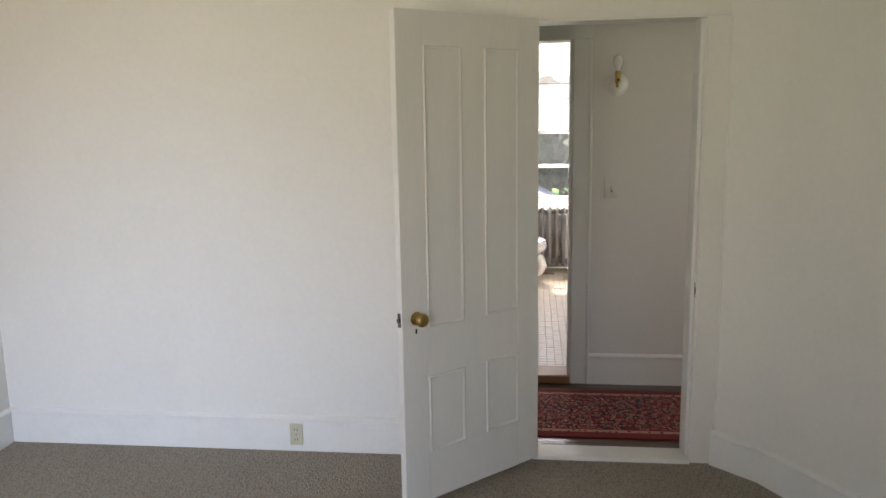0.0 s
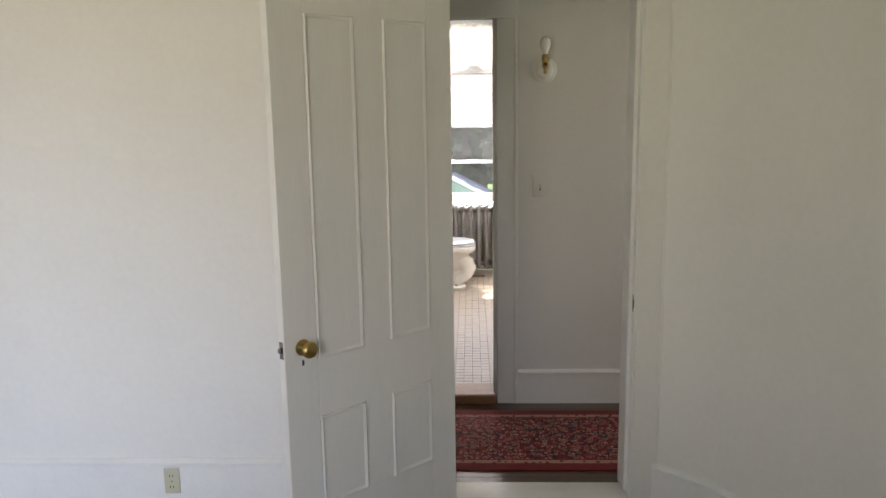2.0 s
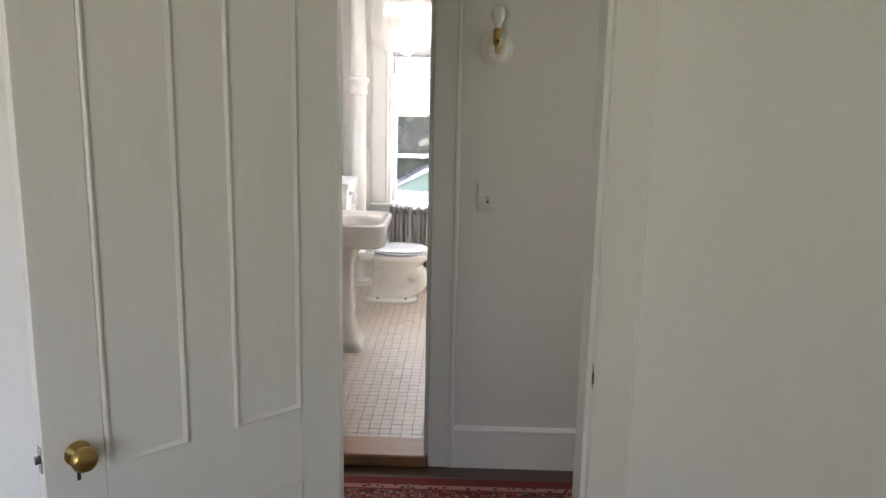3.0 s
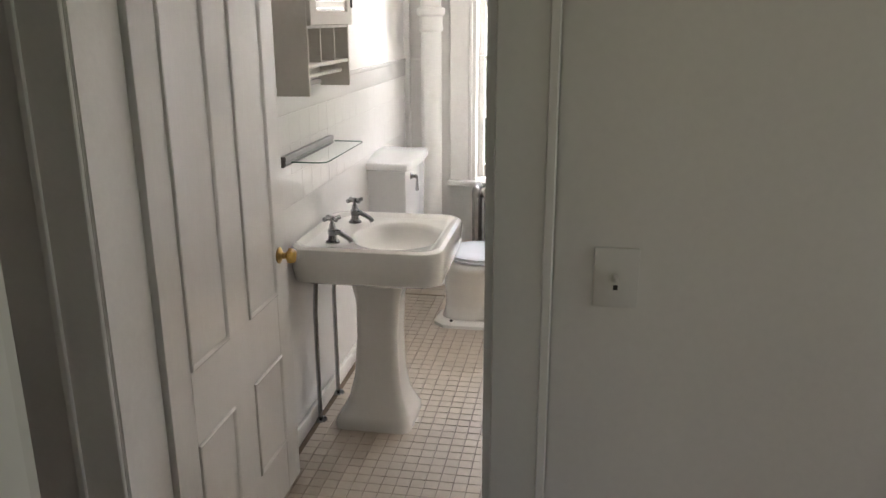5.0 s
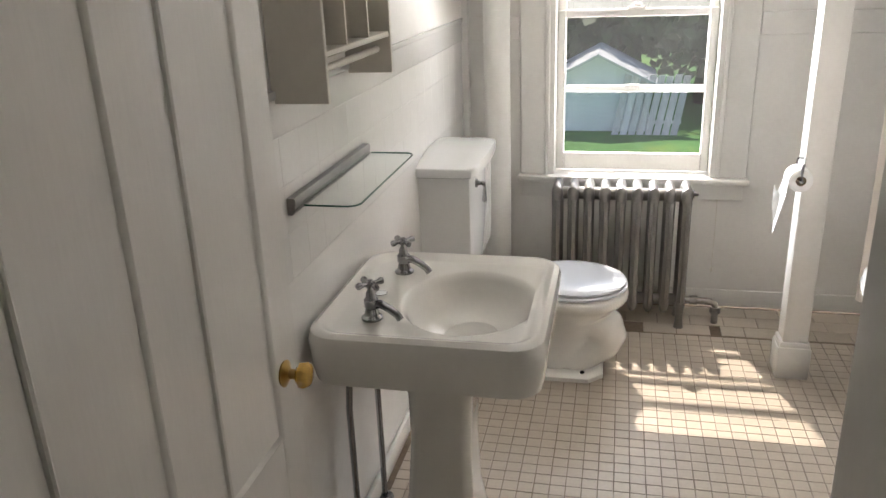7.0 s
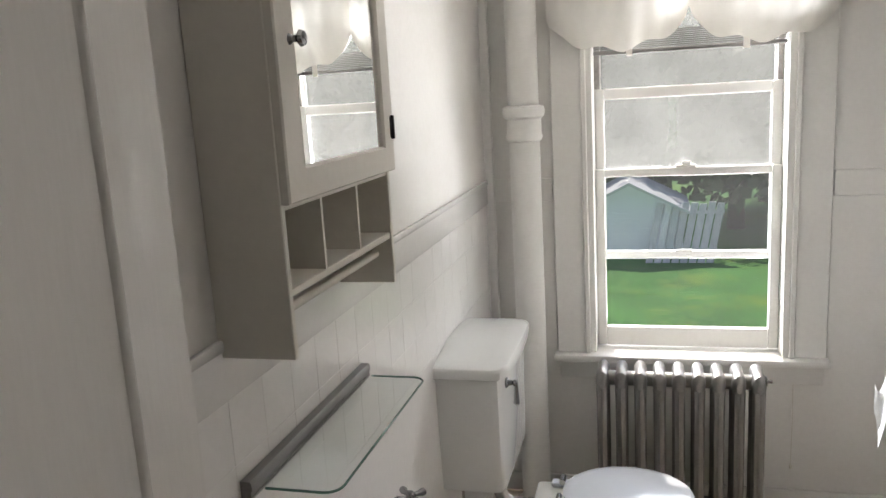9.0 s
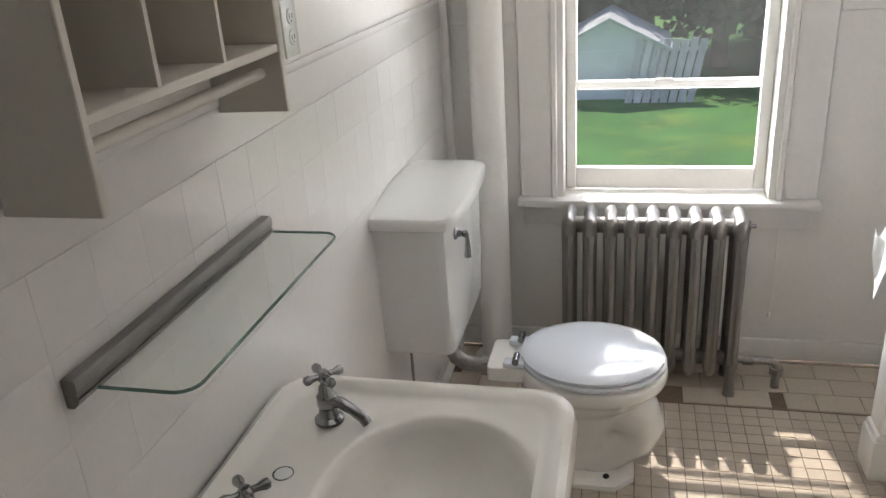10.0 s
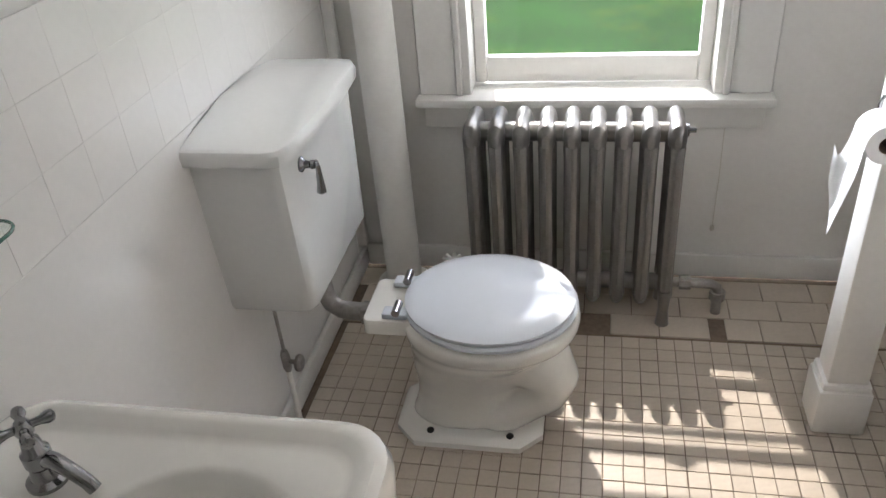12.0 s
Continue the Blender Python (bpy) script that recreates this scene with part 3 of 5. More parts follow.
# ---- doors ----
def panel_door(name, m, w, h, t, stile, mull, rails, label, knob_z, knob_mat, knob_label, backset=0.06):
    """A four-panel door: x along its width from the hinge, y through its thickness. rails: bottom rail's top, lock rail's bottom and top, top rail's bottom."""
    d = thing(name, m, label, "door", kind="structure")
    z1, z2, z3, z4 = rails
    c0, c1 = w / 2 - mull / 2, w / 2 + mull / 2
    for a, b in ((0, stile), (w - stile, w)):
        part("stile", box((a, 0, 0.008), (b, t, h), 0.002, 1), DOOR, d, local=True)
    for a, b in ((0.008, z1), (z2, z3), (z4, h)):
        part("rail", box((stile, 0.0005, a), (w - stile, t - 0.0005, b)), DOOR, d, local=True)
    for a, b in ((z1, z2), (z3, z4)):
        part("muntin", box((c0, 0.0008, a), (c1, t - 0.0008, b)), DOOR, d, local=True)
        for p, q in ((stile, c0), (c1, w - stile)):
            bm = bmesh.new()
            rings = []
            for inset, y in ((0, t - 0.001), (0.001, t + 0.005), (0.005, t + 0.0075), (0.010, t + 0.005), (0.02, t - 0.013), (0.024, t - 0.0155), (0.024, 0.0155), (0.02, 0.013), (0.010, -0.005), (0.005, -0.0075), (0.001, -0.005), (0, 0.001)):
                rings.append([Vector((x, y, z)) for x, z in ((p + inset, a + inset), (q - inset, a + inset), (q - inset, b - inset), (p + inset, b - inset))])
            part("panel", loft(rings, True, True, bm), DOOR, d, local=True)
    for s, y in ((1, t), (-1, 0)):
        k = part("door_knob", lathe([(0.0, y), (0.027, y), (0.029, y + s * 0.004), (0.018, y + s * 0.009), (0.011, y + s * 0.014), (0.011, y + s * 0.028), (0.018, y + s * 0.03), (0.0, y + s * 0.03)][::s], (w - backset, 0, knob_z), "y", 20), BRASS, d, "tarnished brass rosette and shank", True)
        part("knob_head", lathe([(0.0, y + s * 0.03), (0.018, y + s * 0.03), (0.027, y + s * 0.037), (0.029, y + s * 0.047), (0.025, y + s * 0.056), (0.018, y + s * 0.06), (0.0, y + s * 0.061)][::s], (w - backset, 0, knob_z), "y", 8 if knob_mat is AMBER else 20), knob_mat, k, knob_label, True)
    part("latch_plate", boxes([((w, t * 0.2, knob_z - 0.03), (w + 0.002, t * 0.8, knob_z + 0.03)), ((w + 0.002, t * 0.35, knob_z - 0.008), (w + 0.012, t * 0.65, knob_z + 0.008))], 0.001), CHROME, d, "worn steel latch", True)
    part("keyhole", box((w - backset - 0.004, t, knob_z - 0.065), (w - backset + 0.004, t + 0.0015, knob_z - 0.045)), DARK, d, local=True)
    for z in (0.22, h - 0.22):
        part("hinge", tube([(-0.004, 0.002, z - 0.04), (-0.004, 0.002, z + 0.04)], 0.006, 8), DOOR, d, local=True)
    return d


panel_door("door_bedroom", pose(BX0 + 0.004, BED - 0.008, 0.012, 0, 0, -135), 0.782, 2.06, 0.036, 0.13, 0.125, (0.228, 0.565, 0.775, 1.925),
           "white painted four-panel door standing open into the bedroom", 0.83, BRASS, "round brass knob", 0.07)
panel_door("door_bathroom", pose(-0.842, 0.114, 0.01, 0, 0, 90), 0.85, 2.055, 0.036, 0.115, 0.15, (0.21, 0.545, 0.765, 1.93),
           "white painted four-panel door folded back against the tiled wall", 0.895, AMBER, "amber glass knob", 0.075)
for nm, lo in (("strike_plate", (BX1 - 0.0075, BED + 0.012, 0.81)),):
    structure(nm, boxes([(lo, (lo[0] + 0.0015, lo[1] + 0.022, lo[2] + 0.07)), ((lo[0] - 0.004, lo[1] - 0.008, lo[2] + 0.02), (lo[0] + 0.0015, lo[1], lo[2] + 0.05))]), CHROME, "small steel strike plate in the jamb", "strike plate")

# ---- bedroom and hall fittings ----
ol = thing("electrical_outlet", (-1.4265, BED - 0.016, 0.09), "ivory plastic double outlet set in the baseboard", "outlet")
part("plate", box((-1.4595, BED - 0.024, 0.034), (-1.3935, BED - 0.0165, 0.148), 0.004), OUTLET, ol)
for z in (0.066, 0.116):
    s = part("socket", lathe([(0, BED - 0.026), (0.015, BED - 0.026), (0.016, BED - 0.0235), (0, BED - 0.0235)], (-1.4265, 0, z), "y", 16), OUTLET, ol)
    part("slots", boxes([((-1.4345, BED - 0.0268, z - 0.005), (-1.4315, BED - 0.0262, z + 0.006)), ((-1.4215, BED - 0.0268, z - 0.005), (-1.4185, BED - 0.0262, z + 0.006))]), DARK, s)
part("screw", lathe([(0, BED - 0.0255), (0.003, BED - 0.0255), (0.003, BED - 0.0238), (0, BED - 0.0238)], (-1.4265, 0, 0.091), "y", 8), CHROME, ol)

sw = thing("light_switch", (0.2265, HN, 1.2), "painted-over toggle light switch on the hall wall", "switch")
part("plate", box((0.184, HN - 0.007, 1.14), (0.269, HN - 0.0005, 1.26), 0.003), SWITCH, sw)
part("toggle", tube([(0.2265, HN - 0.006, 1.196), (0.2265, HN - 0.014, 1.204), (0.2265, HN - 0.02, 1.208)], [0.0075, 0.0065, 0.005], 10), SWITCH, sw)
part("toggle_slot", box((0.222, HN - 0.0078, 1.176), (0.231, HN - 0.0072, 1.186)), DARK, sw)

lamp = thing("wall_sconce", (0.245, HN, 1.82), "unlit wall lamp with round white base, brass socket, bare bulb", "wall lamp")
part("back_plate", lathe([(0, HN - 0.0005), (0.066, HN - 0.0005), (0.066, HN - 0.006), (0.058, HN - 0.012), (0.05, HN - 0.014), (0.046, HN - 0.02), (0.03, HN - 0.028), (0, HN - 0.03)][::-1], (0.245, 0, 1.815), "y", 32), HALL_TRIM, lamp, "painted round base")
part("arm", tube([(0.245, HN - 0.026, 1.81), (0.244, HN - 0.05, 1.802), (0.243, HN - 0.066, 1.806), (0.243, HN - 0.07, 1.83)], 0.009, 10), BRASS, lamp)
part("socket", lathe([(0, 1.822), (0.012, 1.822), (0.017, 1.83), (0.017, 1.85), (0.014, 1.853), (0.0185, 1.857), (0.0185, 1.885), (0.016, 1.892), (0, 1.892)], (0.243, HN - 0.07, 0), "z", 18), BRASS, lamp, "tarnished brass socket")
part("switch_key", lathe([(0, HN - 0.102), (0.009, HN - 0.102), (0.009, HN - 0.088), (0, HN - 0.088)], (0.243, 0, 1.84), "y", 10), IRON, lamp)
part("bulb", lathe([(0.0, 1.888), (0.013, 1.888), (0.014, 1.905), (0.024, 1.925), (0.029, 1.945), (0.027, 1.963), (0.017, 1.978), (0, 1.983)], (0.243, HN - 0.07, 0), "z", 24), FROSTED, lamp, "white glass bulb")

for k in range(10):
    y0 = HALL + k * 0.102
    bd = part("floorboard", box((-2.4, y0 + 0.001, HZ - 0.02), (2.4, y0 + 0.101, HZ), 0.0015, 1), WOOD, hall_floor)
part("subfloor", box((-2.5, HALL - 0.155, -0.2), (2.5, 0.1, HZ - 0.021)), WOOD, hall_floor)
rug = thing("runner_rug", (-0.2, -0.57, HZ), "dark red patterned wool runner on the hall floor", "rug")
part("rug_field", box((-1.9, -0.93, HZ + 0.0005), (1.6, -0.21, HZ + 0.009), 0.003), RUG, rug)
for x0, x1 in ((-1.95, -1.9), (1.6, 1.65)):
    part("fringe", boxes([((x0, -0.925 + 0.0236 * i, HZ + 0.0005), (x1, -0.913 + 0.0236 * i, HZ + 0.004)) for i in range(30)]), CLOTH, rug)

# ---- wall cabinet ----
CX, CY0, CY1, CZ0, CZ1 = -0.805, 1.185, 1.705, 1.41, 2.24
cab = thing("wall_cabinet", (XL, 1.445, CZ0), "cream painted wall cabinet with a mirror door and open pigeonholes", "cabinet")
part("side_panel", box((XL + 0.001, CY0, CZ0), (CX, CY0 + 0.014, CZ1), 0.002, 1), CABINET, cab)
part("side_panel", box((XL + 0.001, CY1 - 0.014, CZ0), (CX, CY1, CZ1), 0.002, 1), CABINET, cab)
part("back_panel", box((XL + 0.001, CY0 + 0.014, CZ0 + 0.06), (XL + 0.008, CY1 - 0.014, CZ1)), CABINET, cab)
part("top_panel", box((XL + 0.008, CY0 + 0.014, CZ1 - 0.014), (CX, CY1 - 0.014, CZ1)), CABINET, cab)
part("shelf", box((XL + 0.008, CY0 + 0.014, 1.508), (CX - 0.003, CY1 - 0.014, 1.522), 0.002, 1), CABINET, cab)
part("shelf", box((XL + 0.008, CY0 + 0.014, 1.645), (CX - 0.003, CY1 - 0.014, 1.657)), CABINET, cab)
for y in (1.345, 1.515):
    part("divider", box((XL + 0.008, y - 0.004, 1.522), (CX - 0.004, y + 0.004, 1.645)), CABINET, cab)
part("towel_rod", tube([(-0.845, CY0 + 0.014, 1.475), (-0.845, CY1 - 0.014, 1.475)], 0.009, 12), CABINET, cab)
fr = []
for x, (y0, y1, z0, z1) in ((CX, (CY0 + 0.002, CY1 - 0.002, 1.655, CZ1)), (CX + 0.013, (CY0 + 0.002, CY1 - 0.002, 1.655, CZ1)), (CX + 0.016, (CY0 + 0.005, CY1 - 0.005, 1.658, CZ1 - 0.003)), (CX + 0.016, (CY0 + 0.066, CY1 - 0.056, 1.704, CZ1 - 0.051)), (CX + 0.011, (CY0 + 0.07, CY1 - 0.06, 1.708, CZ1 - 0.055)), (CX, (CY0 + 0.07, CY1 - 0.06, 1.708, CZ1 - 0.055)), (CX, (CY0 + 0.002, CY1 - 0.002, 1.655, CZ1))):
    fr.append([Vector((x, y, z)) for y, z in ((y0, z0), (y1, z0), (y1, z1), (y0, z1))])
dr = part("door", loft(fr, False), CABINET, cab, "framed mirror door")
part("mirror", box((CX + 0.004, CY0 + 0.07, 1.708), (CX + 0.008, CY1 - 0.06, CZ1 - 0.055)), MIRROR, dr, "mirror glass")
part("knob", lathe([(0, CX + 0.016), (0.009, CX + 0.016), (0.005, CX + 0.022), (0.006, CX + 0.028), (0.013, CX + 0.034), (0.011, CX + 0.04), (0, CX + 0.042)], (0, CY0 + 0.05, 1.90), "x", 16), CHROME, dr, "small round metal knob")
for z in (1.745, 2.13):
    part("hinge", boxes([((CX + 0.016, CY1 - 0.022, z - 0.022), (CX + 0.018, CY1 - 0.004, z + 0.022))], 0.0008), IRON, dr, "black iron hinge")
    part("hinge_pin", tube([(CX + 0.019, CY1 - 0.012, z - 0.024), (CX + 0.019, CY1 - 0.012, z + 0.024)], 0.004, 8), IRON, dr)

wo = thing("electrical_outlet", (XL, 2.04, 1.507), "white double outlet on the wall beside the cabinet", "outlet")
part("plate", box((XL + 0.0005, 2.005, 1.448), (XL + 0.006, 2.075, 1.566), 0.002), CHINA, wo)
for z in (1.487, 1.528):
    so = part("socket", lathe([(0, XL + 0.009), (0.015, XL + 0.009), (0.016, XL + 0.0055), (0, XL + 0.0055)], (0, 2.04, z), "x", 16), CHINA, wo)
    part("slots", boxes([((XL + 0.0092, 2.032, z - 0.004), (XL + 0.0096, 2.0345, z + 0.006)), ((XL + 0.0092, 2.0455, z - 0.004), (XL + 0.0096, 2.048, z + 0.006)), ((XL + 0.0092, 2.038, z - 0.011), (XL + 0.0096, 2.042, z - 0.007))]), DARK, so)

# ---- glass shelf ----
gs = thing("glass_shelf", (XL, 1.49, 1.165), "clear glass shelf held in a steel rail on the wall", "shelf")
channel = ((0.003, 1.146), (0.014, 1.146), (0.02, 1.152), (0.024, 1.16), (0.0215, 1.161), (0.0215, 1.169), (0.024, 1.17), (0.024, 1.183), (0.021, 1.187), (0.003, 1.187))
part("rail", loft([[Vector((XL + x, y, z)) for x, z in channel] for y in (1.2, 1.79)]), STEEL, gs)
part("glass_plate", slab((XL + 0.022, 1.225), (-0.772, 1.765), 0.03, 1.1615, 1.1685), SHELF_GLASS, gs)
rim = [Vector((XL + 0.036, 1.2245, 0)), Vector((-0.802, 1.2245, 0))]
rim += [Vector((-0.802 + 0.0305 * math.sin(a), 1.255 - 0.0305 * math.cos(a), 0)) for a in [radians(10 * i) for i in range(1, 9)]]
rim += [Vector((-0.7715, 1.255, 0)), Vector((-0.7715, 1.735, 0))]
rim += [Vector((-0.802 + 0.0305 * math.cos(a), 1.735 + 0.0305 * math.sin(a), 0)) for a in [radians(10 * i) for i in range(1, 9)]]
rim += [Vector((-0.802, 1.7655, 0)), Vector((XL + 0.036, 1.7655, 0))]
part("glass_edge", tube([(p.x, p.y, 1.165) for p in rim], 0.0024, 6), SHELF_EDGE, gs, "dark green ground edge")


# ---- pedestal sink ----
def rrect(cx, cy, z, a, b, r, n=6):
    out = []
    for sx, sy, a0 in ((1, 1, 0), (-1, 1, 90), (-1, -1, 180), (1, -1, 270)):
        for i in range(n + 1):
            t = radians(a0 + 90 * i / n)
            out.append(Vector((cx + sx * (a - r) + r * math.cos(t), cy + sy * (b - r) + r * math.sin(t), z)))
    full = []
    for i, p in enumerate(out):
        full.append(p)
        if i % (n + 1) == n:
            full += [p.lerp(out[(i + 1) % len(out)], k / 7) for k in range(1, 7)]
    return full


def ring_oval(cx, cy, z, a, b, like, c2):
    out = []
    for p in like:
        t = math.atan2((p.y - c2[1]) / b, (p.x - c2[0]) / a)
        out.append(Vector((cx + a * math.cos(t), cy + b * math.sin(t), z)))
    return out


SX, SY, SA, SB = -0.632, 1.482, 0.302, 0.312
sink = thing("pedestal_sink", (-0.64, SY, 0), "cream porcelain pedestal sink with two separate taps, stained bowl", "sink")
rings = [rrect(SX, SY, 0.70, SA - 0.06, SB - 0.06, 0.06), rrect(SX, SY, 0.685, SA - 0.028, SB - 0.028, 0.07), rrect(SX, SY, 0.695, SA - 0.01, SB - 0.01, 0.075), rrect(SX, SY, 0.74, SA - 0.002, SB - 0.002, 0.08), rrect(SX, SY, 0.805, SA, SB, 0.08),
         rrect(SX, SY, 0.825, SA - 0.006, SB - 0.006, 0.078), rrect(SX, SY, 0.834, SA - 0.02, SB - 0.02, 0.07), rrect(SX, SY, 0.832, SA - 0.034, SB - 0.034, 0.062), rrect(SX, SY, 0.820, SA - 0.046, SB - 0.046, 0.055), rrect(SX, SY, 0.816, SA - 0.06, SB - 0.06, 0.05)]
like = rings[-1]
OX, OY = -0.56, SY
for a, b, z in ((0.192, 0.222, 0.814), (0.182, 0.212, 0.808), (0.172, 0.202, 0.79), (0.155, 0.185, 0.755), (0.125, 0.15, 0.72), (0.08, 0.10, 0.70), (0.03, 0.035, 0.692)):
    rings.append(ring_oval(OX, OY, z, a, b, like, (SX, SY)))
for ring in rings:
    for p in ring:
        p.z += 0.014
basin = part("basin", loft(rings), PORCELAIN, sink)
part("drain", lathe([(0, 0.7065), (0.02, 0.7065), (0.02, 0.7095), (0.012, 0.708), (0, 0.708)], (OX, OY, 0), "z", 20), CHROME, basin)
stain = []
for k in range(9):
    q = k / 8
    a, b, z = (0.159 - 0.055 * q) * 0.99, (0.189 - 0.062 * q) * 0.99, 0.78 - 0.05 * q
    wide = 0.02 + 0.035 * math.sin(math.pi * q) * (1 + 0.4 * math.sin(5 * k))
    stain.append([Vector((OX + a * math.cos(radians(205) + s * wide), OY + b * math.sin(radians(205) + s * wide), z)) for s in (-1, 0, 1)])
part("rust_stain", loft(stain, False, False), RUST, basin, "brown rust streak")
ped = [rrect(-0.66, SY, 0.0, 0.165, 0.15, 0.05), rrect(-0.66, SY, 0.03, 0.165, 0.15, 0.05), rrect(-0.66, SY, 0.055, 0.15, 0.135, 0.045), rrect(-0.655, SY, 0.12, 0.118, 0.105, 0.035), rrect(-0.65, SY, 0.22, 0.098, 0.09, 0.03), rrect(-0.645, SY, 0.40, 0.088, 0.083, 0.028), rrect(-0.64, SY, 0.56, 0.092, 0.09, 0.03), rrect(-0.635, SY, 0.65, 0.112, 0.115, 0.04), rrect(-0.63, SY, 0.712, 0.15, 0.16, 0.05)]
part("pedestal", loft(ped), PORCELAIN, sink)


def tap(y):
    """A cross-handled pillar tap with a short spout."""
    x, z = -0.79, 0.83
    t = part("tap", lathe([(0, z), (0.028, z), (0.028, z + 0.006), (0.02, z + 0.012), (0.016, z + 0.03), (0.019, z + 0.036), (0.019, z + 0.055), (0.014, z + 0.06), (0.012, z + 0.075), (0.008, z + 0.08), (0.007, z + 0.09), (0, z + 0.09)], (x, y, 0), "z", 18), CHROME, sink, "dull chrome pillar tap")
    part("spout", tube([(x + 0.008, y, z + 0.042), (x + 0.028, y - 0.004, z + 0.044), (x + 0.05, y - 0.008, z + 0.034), (x + 0.072, y - 0.012, z + 0.02), (x + 0.08, y - 0.013, z + 0.008)], [0.013, 0.0115, 0.0105, 0.010, 0.010], 12), CHROME, t)
    bm = bmesh.new()
    for k in range(4):
        a = radians(45 + 90 * k)
        c, s = math.cos(a), math.sin(a)
        tube([(x + c * q, y + s * q, z + 0.098) for q in (0.0, 0.012, 0.02, 0.03, 0.037, 0.04)], [0.007, 0.006, 0.006, 0.0095, 0.0085, 0.003], 10, True, bm)
    lathe([(0, z + 0.088), (0.012, z + 0.089), (0.013, z + 0.1), (0.008, z + 0.108), (0, z + 0.109)], (x, y, 0), "z", 14, bm)
    part("handle", bm, CHROME, t, "worn cross handle")


tap(1.325), tap(1.65)
hole = part("faucet_hole", lathe([(0, 0.8302), (0.0185, 0.8302), (0.0185, 0.8312), (0, 0.8312)], (-0.815, 1.488, 0), "z", 24), DARK, basin, "dark open hole in the deck")
part("hole_cap", lathe([(0, 0.8313), (0.0165, 0.8313), (0.0155, 0.8328), (0, 0.8334)], (-0.8135, 1.4865, 0), "z", 24), CHINA, hole, "loose white cap")
for y in (1.40, 1.66):
    sp = solid("supply_pipe", tube([(-0.905, y, 0.0), (-0.905, y, 0.5), (-0.895, y, 0.64), (-0.86, y, 0.72)], 0.0095, 12), CHROME, "thin painted supply pipe rising from the floor to the sink", "pipe", at=(-0.905, y, 0))
    part("flange", lathe([(0, 0.0005), (0.03, 0.0005), (0.026, 0.008), (0.012, 0.012), (0, 0.012)], (-0.905, y, 0), "z", 18), CHROME, sp)

# ---- toilet tank ----
tank = thing("toilet_tank", (XL, 2.68, 0.51), "white china cistern hung on the tiled wall", "toilet tank")


def tank_ring(z, x1, y0, y1, ch, bow=0.0):
    return [Vector(p) for p in ((XL + 0.002, y0, z), (x1 - ch, y0 + bow, z), (x1 - ch * 0.35, y0 + bow + ch * 0.25, z), (x1, y0 + bow + ch, z), (x1, y1 - bow - ch, z), (x1 - ch * 0.35, y1 - bow - ch * 0.25, z), (x1 - ch, y1 - bow, z), (XL + 0.002, y1, z))]


part("body", loft([tank_ring(0.505, -0.735, 2.45, 2.90, 0.03), tank_ring(0.52, -0.728, 2.44, 2.91, 0.03), tank_ring(0.70, -0.727, 2.428, 2.925, 0.032), tank_ring(0.915, -0.726, 2.42, 2.935, 0.034)]), CHINA, tank)


def lid_ring(z, x1, y0, y1, ch, crown, bow):
    """A ring of the lid: its front bows outward, and crown lifts its middle, most along the wall."""
    ym, half = (y0 + y1) / 2, (y1 - y0) / 2
    pts = [(XL + 0.002, y0), (x1 - ch, y0), (x1 - ch * 0.4, y0 + ch * 0.2)]
    pts += [(x1 + bow * (1 - (2 * k / 10 - 1) ** 2), y0 + ch + (y1 - y0 - 2 * ch) * k / 10) for k in range(11)]
    pts += [(x1 - ch * 0.4, y1 - ch * 0.2), (x1 - ch, y1)]
    pts += [(XL + 0.002, y1 + (y0 - y1) * k / 12) for k in range(12)]
    return [Vector((x, y, z + crown * (1 - ((y - ym) / half) ** 2) * (0.35 + 0.65 * (x1 - x) / (x1 - XL)))) for x, y in pts]


lid_rings = [lid_ring(0.912, -0.714, 2.404, 2.956, 0.04, 0, 0.008), lid_ring(0.917, -0.706, 2.395, 2.965, 0.045, 0, 0.01), lid_ring(0.942, -0.704, 2.392, 2.968, 0.045, 0.012, 0.01), lid_ring(0.951, -0.708, 2.396, 2.964, 0.046, 0.026, 0.01), lid_ring(0.955, -0.718, 2.404, 2.956, 0.05, 0.032, 0.01)]
inner = lid_rings[-1]
for q in (0.75, 0.45, 0.15):
    lid_rings.append([Vector((XL + 0.002 + (p.x - XL - 0.002) * q, p.y, 0.955 + 0.032 * (1 - ((p.y - 2.68) / 0.276) ** 2) * (0.35 + 0.65 * (1 - q * (p.x - XL) / 0.222)))) for p in inner])
part("lid", loft(lid_rings), CHINA, tank)
hd = part("flush_handle", lathe([(0, -0.727), (0.018, -0.727), (0.018, -0.722), (0.01, -0.716), (0.008, -0.704), (0.011, -0.70), (0.009, -0.693), (0, -0.692)], (0, 2.515, 0.868), "x", 18), CHROME, tank, "chrome flush lever")
part("lever", tube([(-0.70, 2.515, 0.868), (-0.697, 2.528, 0.866), (-0.695, 2.534, 0.85), (-0.695, 2.534, 0.808), (-0.696, 2.534, 0.79), (-0.697, 2.534, 0.784)], [0.007, 0.008, 0.006, 0.009, 0.0115, 0.004], 12), CHROME, hd)
fl = thing("flush_pipe", (-0.79, 2.665, 0.5), "old nickel elbow pipe from cistern to bowl", "pipe")
part("elbow", tube([(-0.80, 2.68, 0.506), (-0.80, 2.678, 0.44), (-0.797, 2.675, 0.40), (-0.782, 2.67, 0.368), (-0.755, 2.667, 0.352), (-0.72, 2.664, 0.35), (-0.655, 2.66, 0.348)], 0.025, 16), PIPE, fl)
part("nut", tube([(-0.692, 2.662, 0.349), (-0.668, 2.661, 0.348)], 0.032, 8), PIPE, fl)
part("nut", tube([(-0.80, 2.68, 0.505), (-0.80, 2.68, 0.478)], 0.034, 8), PIPE, fl)
